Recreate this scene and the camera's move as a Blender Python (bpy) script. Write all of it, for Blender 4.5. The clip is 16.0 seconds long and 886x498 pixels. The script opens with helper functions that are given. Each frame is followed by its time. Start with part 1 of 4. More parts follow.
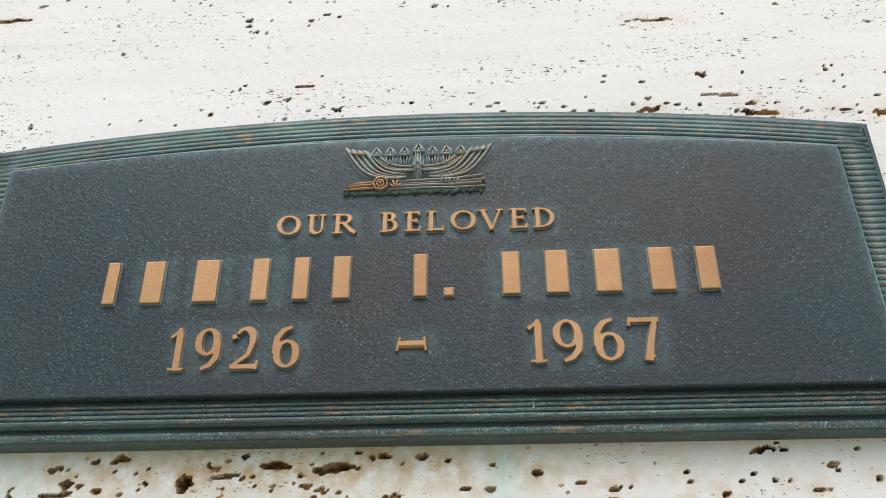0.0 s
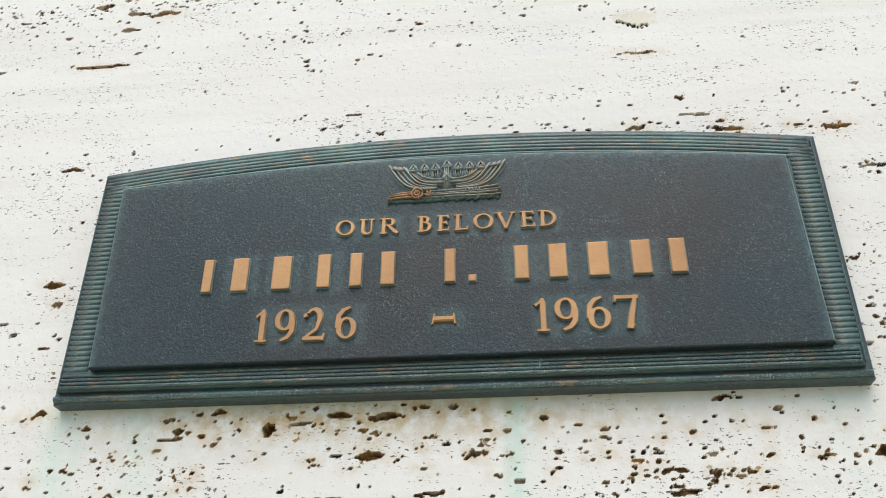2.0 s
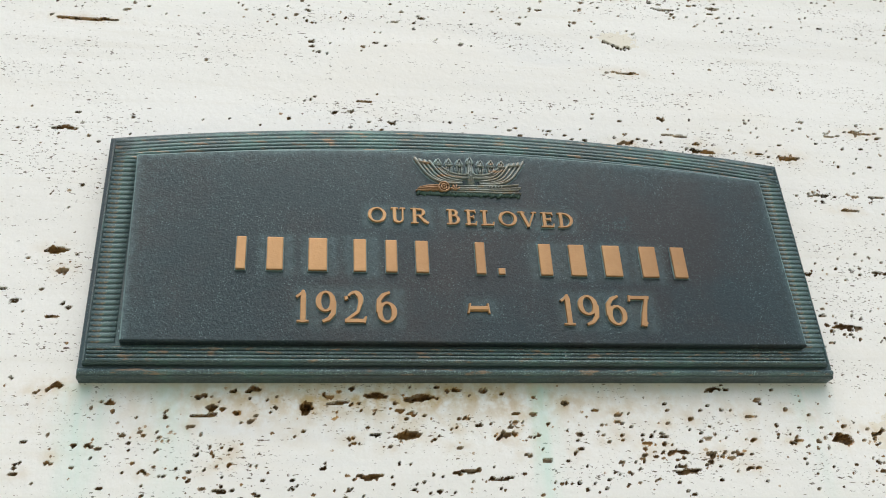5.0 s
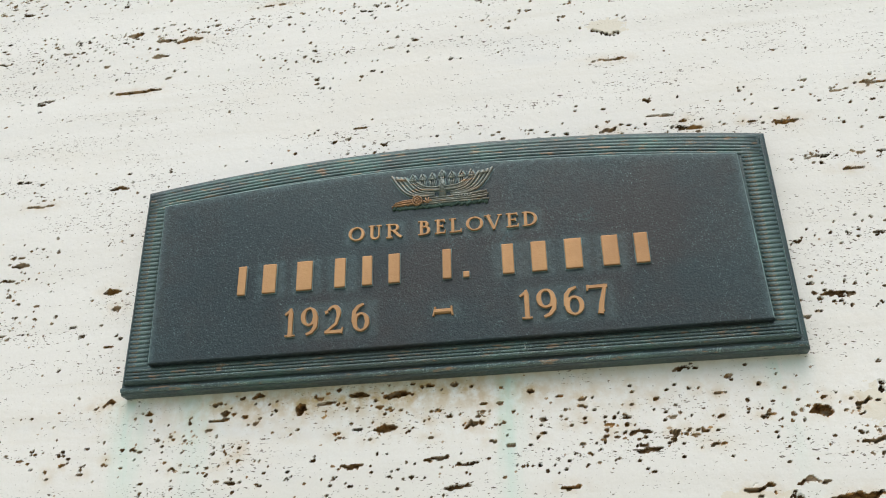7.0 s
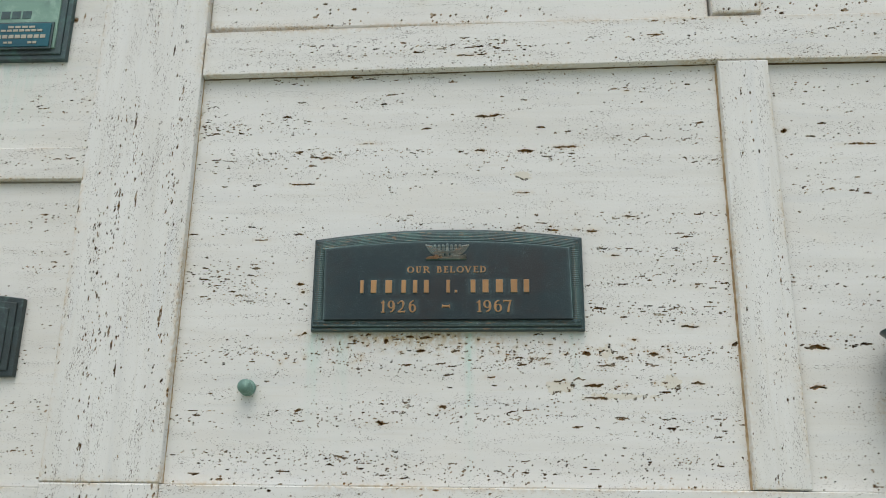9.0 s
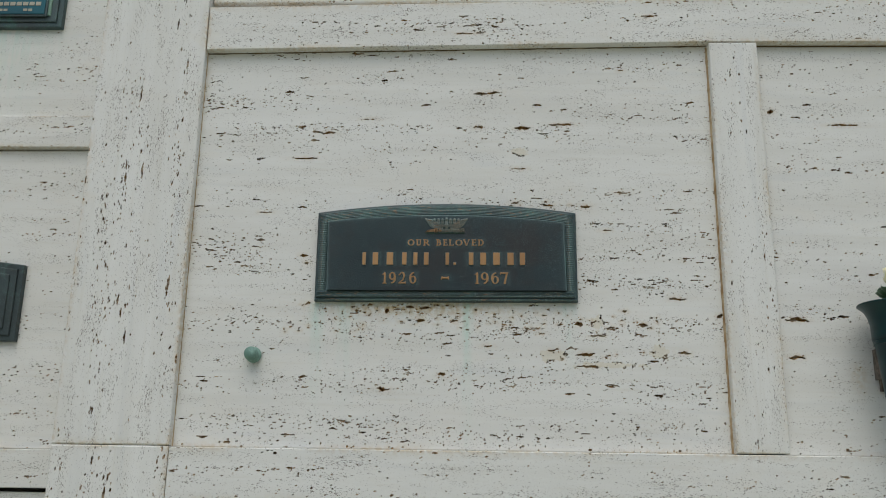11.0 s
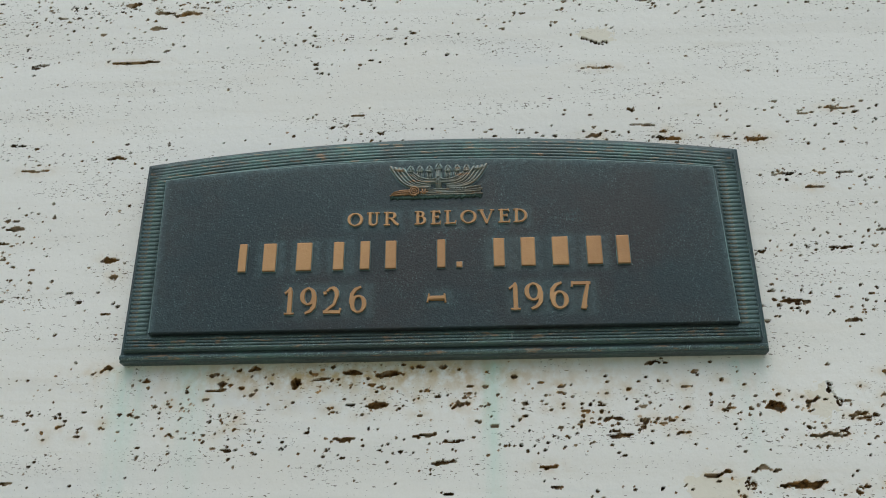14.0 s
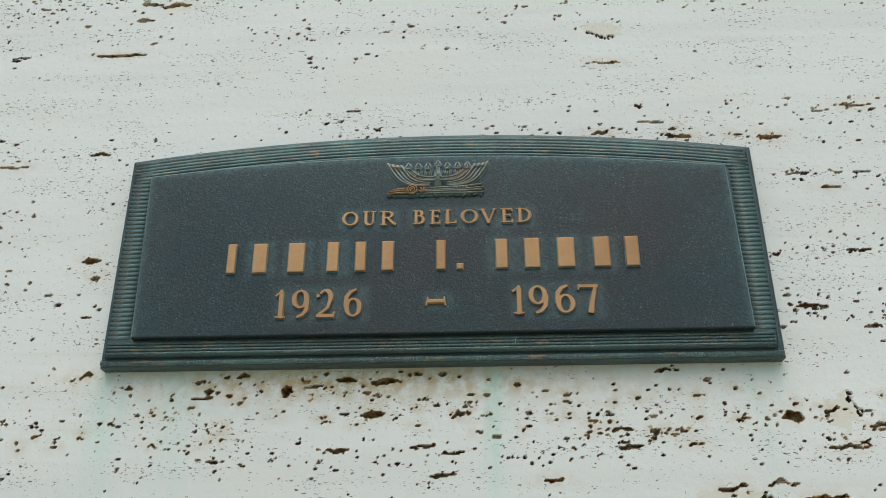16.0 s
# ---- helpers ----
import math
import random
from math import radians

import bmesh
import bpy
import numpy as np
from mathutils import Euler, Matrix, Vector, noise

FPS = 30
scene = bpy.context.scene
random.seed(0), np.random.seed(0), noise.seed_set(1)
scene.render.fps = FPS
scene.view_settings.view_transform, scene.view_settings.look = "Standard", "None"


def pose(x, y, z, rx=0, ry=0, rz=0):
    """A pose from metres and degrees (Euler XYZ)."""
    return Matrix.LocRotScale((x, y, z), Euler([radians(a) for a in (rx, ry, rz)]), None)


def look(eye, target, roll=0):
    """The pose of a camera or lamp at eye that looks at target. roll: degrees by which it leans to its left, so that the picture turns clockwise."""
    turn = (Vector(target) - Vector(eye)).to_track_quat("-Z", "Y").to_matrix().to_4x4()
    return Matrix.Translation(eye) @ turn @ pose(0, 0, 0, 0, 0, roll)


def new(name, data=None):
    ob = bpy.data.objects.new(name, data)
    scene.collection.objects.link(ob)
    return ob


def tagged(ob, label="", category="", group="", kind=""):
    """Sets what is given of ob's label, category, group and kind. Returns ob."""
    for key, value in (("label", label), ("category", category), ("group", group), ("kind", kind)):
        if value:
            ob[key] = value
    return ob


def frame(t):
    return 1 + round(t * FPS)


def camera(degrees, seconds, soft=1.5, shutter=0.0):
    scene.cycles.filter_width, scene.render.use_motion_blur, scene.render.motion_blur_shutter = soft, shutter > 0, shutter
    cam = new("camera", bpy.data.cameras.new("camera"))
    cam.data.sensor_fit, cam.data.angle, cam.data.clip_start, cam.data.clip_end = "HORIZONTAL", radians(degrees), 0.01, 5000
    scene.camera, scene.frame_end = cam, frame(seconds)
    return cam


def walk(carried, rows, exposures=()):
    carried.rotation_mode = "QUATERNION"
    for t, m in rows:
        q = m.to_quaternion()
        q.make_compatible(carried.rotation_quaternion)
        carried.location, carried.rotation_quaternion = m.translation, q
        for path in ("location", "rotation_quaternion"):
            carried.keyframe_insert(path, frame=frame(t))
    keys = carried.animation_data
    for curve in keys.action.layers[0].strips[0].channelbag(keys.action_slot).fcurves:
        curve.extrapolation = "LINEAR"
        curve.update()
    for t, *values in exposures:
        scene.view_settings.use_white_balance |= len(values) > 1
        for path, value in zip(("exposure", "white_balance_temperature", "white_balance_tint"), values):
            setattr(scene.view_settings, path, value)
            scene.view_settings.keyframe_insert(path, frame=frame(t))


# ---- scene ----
cam = camera(53.2, 16.0, soft=1.0)

EXPOSURES = [(0, 0.11, 6260, 10.5), (1.5, 0.09, 6240, 9), (4.2, 0.06, 6230, 7), (6.5, -0.03, 6270, 6.5), (7.0, -0.04, 6300, 6.5), (7.5, -0.18, 6320, 6.5), (8.0, -0.26, 6240, 5),
             (9.5, -0.55, 6130, 4), (12.0, -0.87, 6120, 4), (12.5, -0.87, 6090, 4), (14.0, -0.57, 6010, 2.5), (16.0, -0.38, 6010, 1)]
PATH = [
    (0, (0.028, -0.297, 1.907), (-0.078, 1.435, 2.902), 0.3),
    (0.5, (0.029, -0.319, 1.893), (-0.122, 1.42, 2.869), -0.8),
    (1, (0.034, -0.353, 1.874), (-0.166, 1.382, 2.848), -0.4),
    (1.5, (0.04, -0.368, 1.863), (-0.165, 1.358, 2.853), -0.4),
    (2, (0.037, -0.367, 1.861), (-0.147, 1.351, 2.867), 0.6),
    (2.2, (0.0151, -0.3632, 1.8635), (-0.098, 1.363, 2.868), 1.0),
    (2.5, (-0.036, -0.356, 1.865), (0.017, 1.37, 2.874), 2.7),
    (2.7, (-0.0706, -0.3506, 1.8661), (0.152, 1.368, 2.865), 1.3),
    (3, (-0.105, -0.346, 1.865), (0.315, 1.348, 2.841), -1.3),
    (3.5, (-0.129, -0.347, 1.865), (0.411, 1.325, 2.822), -4.1),
    (4, (-0.136, -0.35, 1.866), (0.424, 1.321, 2.812), -3.7),
    (4.2, (-0.138, -0.358, 1.865), (0.43, 1.311, 2.809), -3.8),
    (6.3, (0.048, -0.403, 1.853), (-0.219, 1.351, 2.777), -0.8),
    (6.5, (0.052, -0.401, 1.853), (-0.217, 1.358, 2.765), -0.4),
    (7, (0.062, -0.437, 1.854), (-0.196, 1.333, 2.748), -1.0),
    (7.2, (0.0518, -0.4828, 1.849), (-0.179, 1.296, 2.733), -0.1),
    (7.5, (0.033, -0.588, 1.831), (-0.105, 1.205, 2.707), 1.0),
    (7.7, (0.043, -0.6588, 1.8238), (-0.057, 1.142, 2.688), 0.4),
    (8, (0.059, -0.766, 1.809), (0.003, 1.041, 2.665), 0.1),
    (8.2, (0.0805, -0.8441, 1.7826), (0.004, 0.997, 2.559), -0.6),
    (8.5, (0.093, -0.954, 1.78), (-0.03, 0.911, 2.493), -0.0),
    (8.7, (0.0901, -1.0244, 1.7747), (-0.046, 0.856, 2.444), 0.5),
    (9, (0.065, -1.133, 1.762), (-0.054, 0.774, 2.353), 0.8),
    (9.5, (0.038, -1.243, 1.748), (-0.037, 0.687, 2.267), 1.3),
    (9.7, (0.036, -1.26, 1.735), (-0.026, 0.673, 2.246), 1.4),
    (11.8, (0.047, -1.001, 1.773), (-0.049, 0.926, 2.299), 0.1),
    (12, (0.063, -0.937, 1.772), (-0.054, 0.974, 2.348), 0.4),
    (12.2, (0.0513, -0.8724, 1.7777), (-0.035, 1.033, 2.38), 0.3),
    (12.5, (0.032, -0.754, 1.804), (-0.009, 1.132, 2.467), 0.6),
    (12.7, (0.0196, -0.6895, 1.8194), (0.028, 1.184, 2.519), 0.4),
    (13, (0.004, -0.62, 1.838), (0.049, 1.234, 2.587), -0.3),
    (13.2, (0.0072, -0.5746, 1.842), (0.006, 1.271, 2.612), -0.3),
    (13.5, (0.02, -0.521, 1.849), (-0.048, 1.309, 2.652), -0.2),
    (14, (0.028, -0.472, 1.853), (-0.069, 1.347, 2.68), 0.1),
    (14.5, (0.03, -0.455, 1.855), (-0.057, 1.362, 2.687), 0.0),
    (15, (0.03, -0.448, 1.856), (-0.052, 1.365, 2.698), -0.1),
    (15.5, (0.025, -0.449, 1.858), (-0.051, 1.363, 2.701), -0.1),
    (16, (0.023, -0.448, 1.859), (-0.057, 1.362, 2.705), 0.1),
]
walk(cam, [(t, look(eye, target, roll)) for t, eye, target, roll in PATH],
     exposures=EXPOSURES)


# ---------------------------------------------------------------- light
world = bpy.data.worlds.new("sky")
scene.world = world
world.use_nodes = True
wn = world.node_tree.nodes
sky = wn.new("ShaderNodeTexSky")
sky.sky_type = "NISHITA"
sky.sun_disc = False
sky.sun_elevation = radians(60)
sky.sun_rotation = radians(182)
sky.air_density, sky.dust_density, sky.ozone_density = 1.0, 4.0, 1.0
wn["Background"].inputs["Strength"].default_value = 0.15
world.node_tree.links.new(sky.outputs["Color"], wn["Background"].inputs["Color"])

sun = new("sun", bpy.data.lights.new("sun", "SUN"))
sun.data.energy, sun.data.angle, sun.data.color = 1.65, radians(70), (1.0, 0.95, 0.87)
sun.matrix_world = look((-0.17, -5.0, 8.66), (0, 0, 0))


# ---------------------------------------------------------------- materials
class Nodes:
    """A short way to write a node material."""

    def __init__(self, name):
        self.mat = bpy.data.materials.new(name)
        self.mat.use_nodes = True
        self.tree = self.mat.node_tree
        self.bsdf = self.tree.nodes["Principled BSDF"]

    def put(self, socket, value):
        if isinstance(value, bpy.types.NodeSocket):
            self.tree.links.new(value, socket)
        elif isinstance(value, tuple) and len(value) == 3 and socket.type == "RGBA":
            socket.default_value = (*value, 1)
        else:
            socket.default_value = value

    def coords(self, scale=(1, 1, 1), turn=(0, 0, 0)):
        tc = self.tree.nodes.new("ShaderNodeTexCoord")
        mp = self.tree.nodes.new("ShaderNodeMapping")
        self.put(mp.inputs["Vector"], tc.outputs["Object"])
        mp.inputs["Scale"].default_value = scale
        mp.inputs["Rotation"].default_value = [radians(a) for a in turn]
        return mp.outputs["Vector"]

    def noise(self, scale, stretch=(1, 1, 1), detail=4.0, rough=0.55, warp=0.0):
        n = self.tree.nodes.new("ShaderNodeTexNoise")
        self.put(n.inputs["Vector"], self.coords(stretch))
        n.inputs["Scale"].default_value = scale
        n.inputs["Detail"].default_value = detail
        n.inputs["Roughness"].default_value = rough
        n.inputs["Distortion"].default_value = warp
        return n.outputs["Fac"]

    def ramp(self, fac, lo, hi, a=0.0, b=1.0):
        n = self.tree.nodes.new("ShaderNodeMapRange")
        n.interpolation_type = "SMOOTHSTEP"
        self.put(n.inputs["Value"], fac)
        n.inputs["From Min"].default_value, n.inputs["From Max"].default_value = lo, hi
        n.inputs["To Min"].default_value, n.inputs["To Max"].default_value = a, b
        return n.outputs["Result"]

    def math(self, op, a, b=0.0):
        n = self.tree.nodes.new("ShaderNodeMath")
        n.operation = op
        self.put(n.inputs[0], a)
        self.put(n.inputs[1], b)
        return n.outputs["Value"]

    def mix(self, fac, a, b):
        n = self.tree.nodes.new("ShaderNodeMix")
        n.data_type = "RGBA"
        self.put(n.inputs["Factor"], fac)
        self.put(n.inputs[6], a)
        self.put(n.inputs[7], b)
        return n.outputs[2]

    def layer(self, name):
        n = self.tree.nodes.new("ShaderNodeAttribute")
        n.attribute_name = name
        return n.outputs["Fac"]

    def bump(self, height, distance, strength=1.0, under=None):
        n = self.tree.nodes.new("ShaderNodeBump")
        n.inputs["Distance"].default_value = distance
        n.inputs["Strength"].default_value = strength
        self.put(n.inputs["Height"], height)
        if under is not None:
            self.put(n.inputs["Normal"], under)
        return n.outputs["Normal"]

    def done(self, color, rough, metal=0.0, normal=None, gloss=0.5):
        self.put(self.bsdf.inputs["Base Color"], color)
        self.put(self.bsdf.inputs["Roughness"], rough)
        self.put(self.bsdf.inputs["Metallic"], metal)
        if gloss is not None:
            self.bsdf.inputs["Specular IOR Level"].default_value = gloss
        if normal is not None:
            self.put(self.bsdf.inputs["Normal"], normal)
        return self.mat


def travertine(name, upright):
    """Filled cream travertine, its bedding level or upright; layers of soil with painted shade, rust and patina come
    from the slab.
    """
    m = Nodes(name)

    def bed(along, across):
        return (across, across, along) if upright else (along, along, across)

    veil = m.noise(1.0, bed(2.2, 26), 5, 0.6, 0.4)
    thread = m.noise(1.0, bed(9, 170), 4, 0.6, 0.3)
    cloud = m.noise(5.0, (1, 1, 1), 3)
    grain = m.noise(900.0, (1, 1, 1), 2)
    color = m.mix(m.ramp(veil, 0.3, 0.72), (0.83, 0.825, 0.80), (0.755, 0.745, 0.71))
    color = m.mix(m.ramp(thread, 0.5, 0.8, 0, 0.35), color, (0.66, 0.63, 0.55))
    color = m.mix(m.ramp(cloud, 0.45, 0.75, 0, 0.3), color, (0.84, 0.845, 0.82))
    color = m.mix(m.ramp(grain, 0.3, 0.7, 0, 0.12), color, (0.6, 0.58, 0.52))
    warm = m.noise(9.0, (1, 1, 1.6), 4, 0.6, 0.6)
    color = m.mix(m.ramp(warm, 0.52, 0.75, 0, 0.25), color, (0.79, 0.74, 0.66))
    color = m.mix(m.ramp(m.noise(1.0, bed(4, 40), 3, 0.6, 0.5), 0.55, 0.75, 0, 0.4), color, (0.70, 0.71, 0.71))
    # tiny open pores between the larger holes
    field = m.noise(1.0, bed(12, 62), 3, 0.6, 0.3)
    shred = m.noise(1500, (1, 1, 1), 2)
    tiny = 0.0
    for along, across, least in ((250, 760, 0.632), (470, 1250, 0.640)):
        gap = m.math("SUBTRACT", m.noise(1.0, bed(along, across), 2.5, 0.6, 0.2), m.ramp(field, 0.40, 0.64, 0.075, 0.0))
        tiny = m.math("MAXIMUM", tiny, m.ramp(gap, least - 0.012, least + 0.004))
    color = m.mix(m.math("MULTIPLY", tiny, 0.92), color, (0.08, 0.053, 0.03))
    color = m.mix(m.ramp(m.math("ADD", m.layer("fill"), m.ramp(shred, 0.25, 0.75, -0.15, 0.15)), 0.4, 0.55, 0, 0.65), color, (0.71, 0.66, 0.54))
    rust = m.math("MULTIPLY", m.layer("rust"), m.ramp(m.noise(160, (1, 1, 1), 4), 0.3, 0.65))
    color = m.mix(rust, color, (0.52, 0.37, 0.17))
    green = m.math("MULTIPLY", m.layer("patina"), m.ramp(m.noise(1.0, (110, 1, 16), 4), 0.25, 0.7))
    color = m.mix(green, color, (0.5, 0.72, 0.63))
    tone = m.mix(m.ramp(m.noise(120, (1, 1, 1), 3), 0.42, 0.68), (0.10, 0.060, 0.030), (0.32, 0.20, 0.095))
    tone = m.mix(m.ramp(m.noise(31, (1, 1, 1), 2), 0.53, 0.66), tone, (0.055, 0.034, 0.018))
    tone = m.mix(m.math("MULTIPLY", m.ramp(m.layer("rust"), 0.12, 0.3), m.ramp(m.noise(210, (1, 1, 1), 3), 0.4, 0.6, 0.1, 0.85)), tone, (0.50, 0.315, 0.135))
    tone = m.mix(m.ramp(m.noise(75, (1, 1, 1), 2), 0.5, 0.6, 0, 0.8), tone, (0.50, 0.41, 0.30))
    # brown soil colour in the holes, which also stands in for their inner shade
    color = m.mix(m.ramp(m.math("ADD", m.layer("soil_shade"), m.ramp(shred, 0.25, 0.75, -0.2, 0.2)), 0.36, 0.52), color, tone)
    m.put(m.bsdf.inputs["Specular IOR Level"], m.ramp(m.math("MAXIMUM", m.layer("soil_shade"), tiny), 0.2, 0.6, 0.3, 0.03))
    low = m.bump(m.math("SUBTRACT", m.noise(260, (1, 1, 1), 4), m.math("MULTIPLY", tiny, 0.5)), 0.0008, 0.35)
    return m.done(color, m.ramp(grain, 0.2, 0.8, 0.55, 0.8), 0.0, low, None)


def bronze(name, dark, brown, green, amount, rough=0.45, metal=0.55, sheen=0.25, dust=0.0, worn=0.0, pebble=0.0, halo=0.0):
    m = Nodes(name)
    cloud = m.noise(14, (1, 1, 1), 5, 0.6)
    fine = m.noise(620 if halo else 420, (1, 1, 1), 3, 0.6)
    cast = m.noise(1300, (1, 1, 1), 2)
    color = m.mix(m.ramp(cloud, 0.4, 0.66), dark, brown)
    verd = m.ramp(m.math("ADD", m.noise(38, (1, 1, 1), 6, 0.65), m.math("MULTIPLY", fine, 0.35)), 0.83 - amount, 0.97 - amount * 0.5)
    color = m.mix(verd, color, green)
    if pebble:
        grit = m.noise(1.0, (900, 900, 1500), 3, 0.7)
        color = m.mix(m.ramp(grit, 0.48, 0.68, 0, pebble), color, (0.15, 0.185, 0.195))
        color = m.mix(m.ramp(grit, 0.46, 0.30, 0, pebble), color, (0.012, 0.014, 0.015))
        cast = m.math("ADD", cast, m.math("MULTIPLY", grit, 0.9))
    if dust:
        spots = m.noise(1900, (1, 1, 1), 1)
        where = m.math("MULTIPLY", m.ramp(spots, 0.59 if dust > 0.75 else 0.66, 0.66 if dust > 0.75 else 0.73), m.ramp(m.noise(45, (1, 1, 1), 3), 0.35, 0.65, dust * 0.3, dust))
        color = m.mix(where, color, (0.42, 0.58, 0.56))
    if halo:
        veil = m.math("MULTIPLY", m.layer("halo"), m.ramp(m.noise(300, (1, 1, 1), 4, 0.7), 0.3, 0.7, 0.25, 1.0))
        color = m.mix(m.math("MULTIPLY", veil, halo), color, (0.17, 0.27, 0.27))
    if worn:
        rub = m.noise(1.0, (120, 60, 520), 3, 0.6)
        color = m.mix(m.ramp(rub, 0.56, 0.68, 0, worn), color, (0.46, 0.26, 0.13))
    normal = m.bump(m.math("ADD", fine, m.math("MULTIPLY", cast, 0.5)), 0.0005, sheen)
    return m.done(color, m.ramp(fine, 0.25, 0.75, rough - 0.07, rough + 0.13), metal, normal, 0.4 if halo else 0.5)


STONE_LEVEL = travertine("travertine_level", False)
STONE_UPRIGHT = travertine("travertine_upright", True)
BRONZE_FIELD = bronze("dark_bronze", (0.0175, 0.0320, 0.0375), (0.0275, 0.0285, 0.0295), (0.036, 0.067, 0.072), 0.06, 0.44, 0.25, 0.55, 0.35, 0.0, 0.14, 0.75)
BRONZE_BODY = bronze("smooth_bronze", (0.046, 0.076, 0.080), (0.052, 0.066, 0.070), (0.060, 0.125, 0.108), 0.14, 0.44, 0.25, 0.4, 0.5, 0.0, 0.15)
BRONZE_RIM = bronze("weathered_bronze", (0.056, 0.094, 0.098), (0.062, 0.082, 0.084), (0.08, 0.16, 0.145), 0.18, 0.5, 0.25, 0.4, 0.6, 0.0, 0.25)
BRONZE_RIB = bronze("rubbed_bronze", (0.095, 0.150, 0.152), (0.092, 0.120, 0.122), (0.13, 0.23, 0.21), 0.2, 0.45, 0.25, 0.5, 0.65, 0.5, 0.4)
BRONZE_FOOT = bronze("speckled_bronze", (0.080, 0.125, 0.128), (0.075, 0.100, 0.104), (0.12, 0.21, 0.19), 0.2, 0.45, 0.25, 0.5, 0.95, 0.5, 0.4)
BRONZE_GOLD = bronze("polished_bronze", (0.42, 0.245, 0.11), (0.34, 0.19, 0.085), (0.24, 0.2, 0.14), -0.01, 0.45, 0.45, 0.25)
# patina on the letter skirts; a coloured-in highlight on the field's bevel
BRONZE_EDGE = bronze("edge_patina_highlight", (0.14, 0.20, 0.205), (0.11, 0.155, 0.16), (0.2, 0.31, 0.3), 0.2, 0.55, 0.15, 0.3)
BRONZE_RELIEF = bronze("relief_bronze", (0.25, 0.285, 0.265), (0.37, 0.265, 0.185), (0.29, 0.39, 0.36), 0.16, 0.45, 0.3, 0.4, 0.4, 0.7)
BRONZE_HALO = bronze("pale_patina", (0.13, 0.185, 0.185), (0.10, 0.14, 0.145), (0.19, 0.30, 0.28), 0.2, 0.55, 0.15, 0.3)
BRONZE_ROSE = bronze("coppery_bronze", (0.40, 0.24, 0.13), (0.30, 0.20, 0.12), (0.22, 0.29, 0.25), 0.05, 0.45, 0.35, 0.3)
BRONZE_MOSS = bronze("green_relief", (0.045, 0.085, 0.066), (0.05, 0.072, 0.06), (0.09, 0.17, 0.135), 0.2, 0.6, 0.2, 0.4)
BRONZE_CREAM = bronze("pale_worn_bronze", (0.46, 0.43, 0.35), (0.38, 0.35, 0.28), (0.34, 0.38, 0.33), 0.05, 0.5, 0.2, 0.2)
BRONZE_GREEN = bronze("green_bronze", (0.22, 0.36, 0.29), (0.17, 0.28, 0.23), (0.31, 0.47, 0.39), 0.18, 0.55, 0.15, 0.3, 0.3)
BRONZE_BLUE = bronze("blue_bronze", (0.015, 0.12, 0.155), (0.015, 0.085, 0.115), (0.04, 0.18, 0.205), 0.12, 0.45, 0.25, 0.3)
BRONZE_GREY = bronze("grey_bronze", (0.055, 0.075, 0.078), (0.045, 0.055, 0.055), (0.09, 0.14, 0.13), 0.12, 0.5, 0.35, 0.3, 0.3)
BRONZE_KNOB = bronze("verdigris", (0.19, 0.33, 0.275), (0.15, 0.26, 0.22), (0.28, 0.43, 0.365), 0.2, 0.6, 0.1, 0.5)


def plain(name, a, b, scale, rough, bump=0.0, gloss=0.5, through_light=0.0):
    m = Nodes(name)
    n = m.noise(scale, (1, 1, 1), 5, 0.6)
    if through_light:
        m.bsdf.inputs["Subsurface Weight"].default_value = through_light
        m.bsdf.inputs["Subsurface Radius"].default_value = (0.006, 0.005, 0.003)
    normal = m.bump(n, bump) if bump else None
    return m.done(m.mix(m.ramp(n, 0.3, 0.7), a, b), rough, 0.0, normal, gloss)


VASE_PLASTIC = plain("green_plastic", (0.001, 0.026, 0.029), (0.002, 0.036, 0.038), 30, 0.36, 0.0004, 0.35)
VASE_METAL = plain("bracket_metal", (0.05, 0.04, 0.032), (0.24, 0.19, 0.15), 160, 0.5, 0.0004)
PETAL = plain("cream_petal", (0.84, 0.80, 0.50), (0.86, 0.84, 0.62), 40, 0.6, 0.0006, 0.3, 0.3)
LEAF = plain("rose_leaf", (0.03, 0.085, 0.028), (0.05, 0.12, 0.045), 90, 0.45, 0.0008)
LAWN = plain("dry_lawn", (0.29, 0.30, 0.20), (0.38, 0.37, 0.27), 6, 0.9, 0.01)
JOINT_DIRT_SHADE = plain("joint_dirt_shade", (0.07, 0.048, 0.028), (0.20, 0.145, 0.08), 70, 0.95, 0.0008)
JOINT_RUST = plain("joint_rust", (0.30, 0.19, 0.085), (0.56, 0.44, 0.28), 60, 0.95, 0.0006)
PALE_FLECK = plain("pale_fleck", (0.62, 0.66, 0.62), (0.75, 0.76, 0.72), 900, 0.8)
MASONRY_DARK = plain("old_mortar", (0.04, 0.035, 0.03), (0.06, 0.055, 0.045), 60, 0.95, 0.001)


# ---------------------------------------------------------------- building helpers
def mesh_of(name, bm, *materials, smooth=False):
    bmesh.ops.recalc_face_normals(bm, faces=bm.faces)
    me = bpy.data.meshes.new(name)
    bm.to_mesh(me)
    bm.free()
    for mat in materials:
        me.materials.append(mat)
    if smooth:
        me.polygons.foreach_set("use_smooth", [True] * len(me.polygons))
    return me


def part(name, bm, material, parent, label="", smooth=False):
    """One bmesh (or a finished mesh) as one object under its thing."""
    me = mesh_of(name, bm, material, smooth=smooth) if isinstance(bm, bmesh.types.BMesh) else bm
    ob = new(name, me)
    ob.parent = parent
    return tagged(ob, label)


def thing(name, label, category, m=Matrix(), group="", kind=""):
    ob = new(name)
    ob.empty_display_size = 0.02
    ob.matrix_world = m
    return tagged(ob, label, category, group, kind)


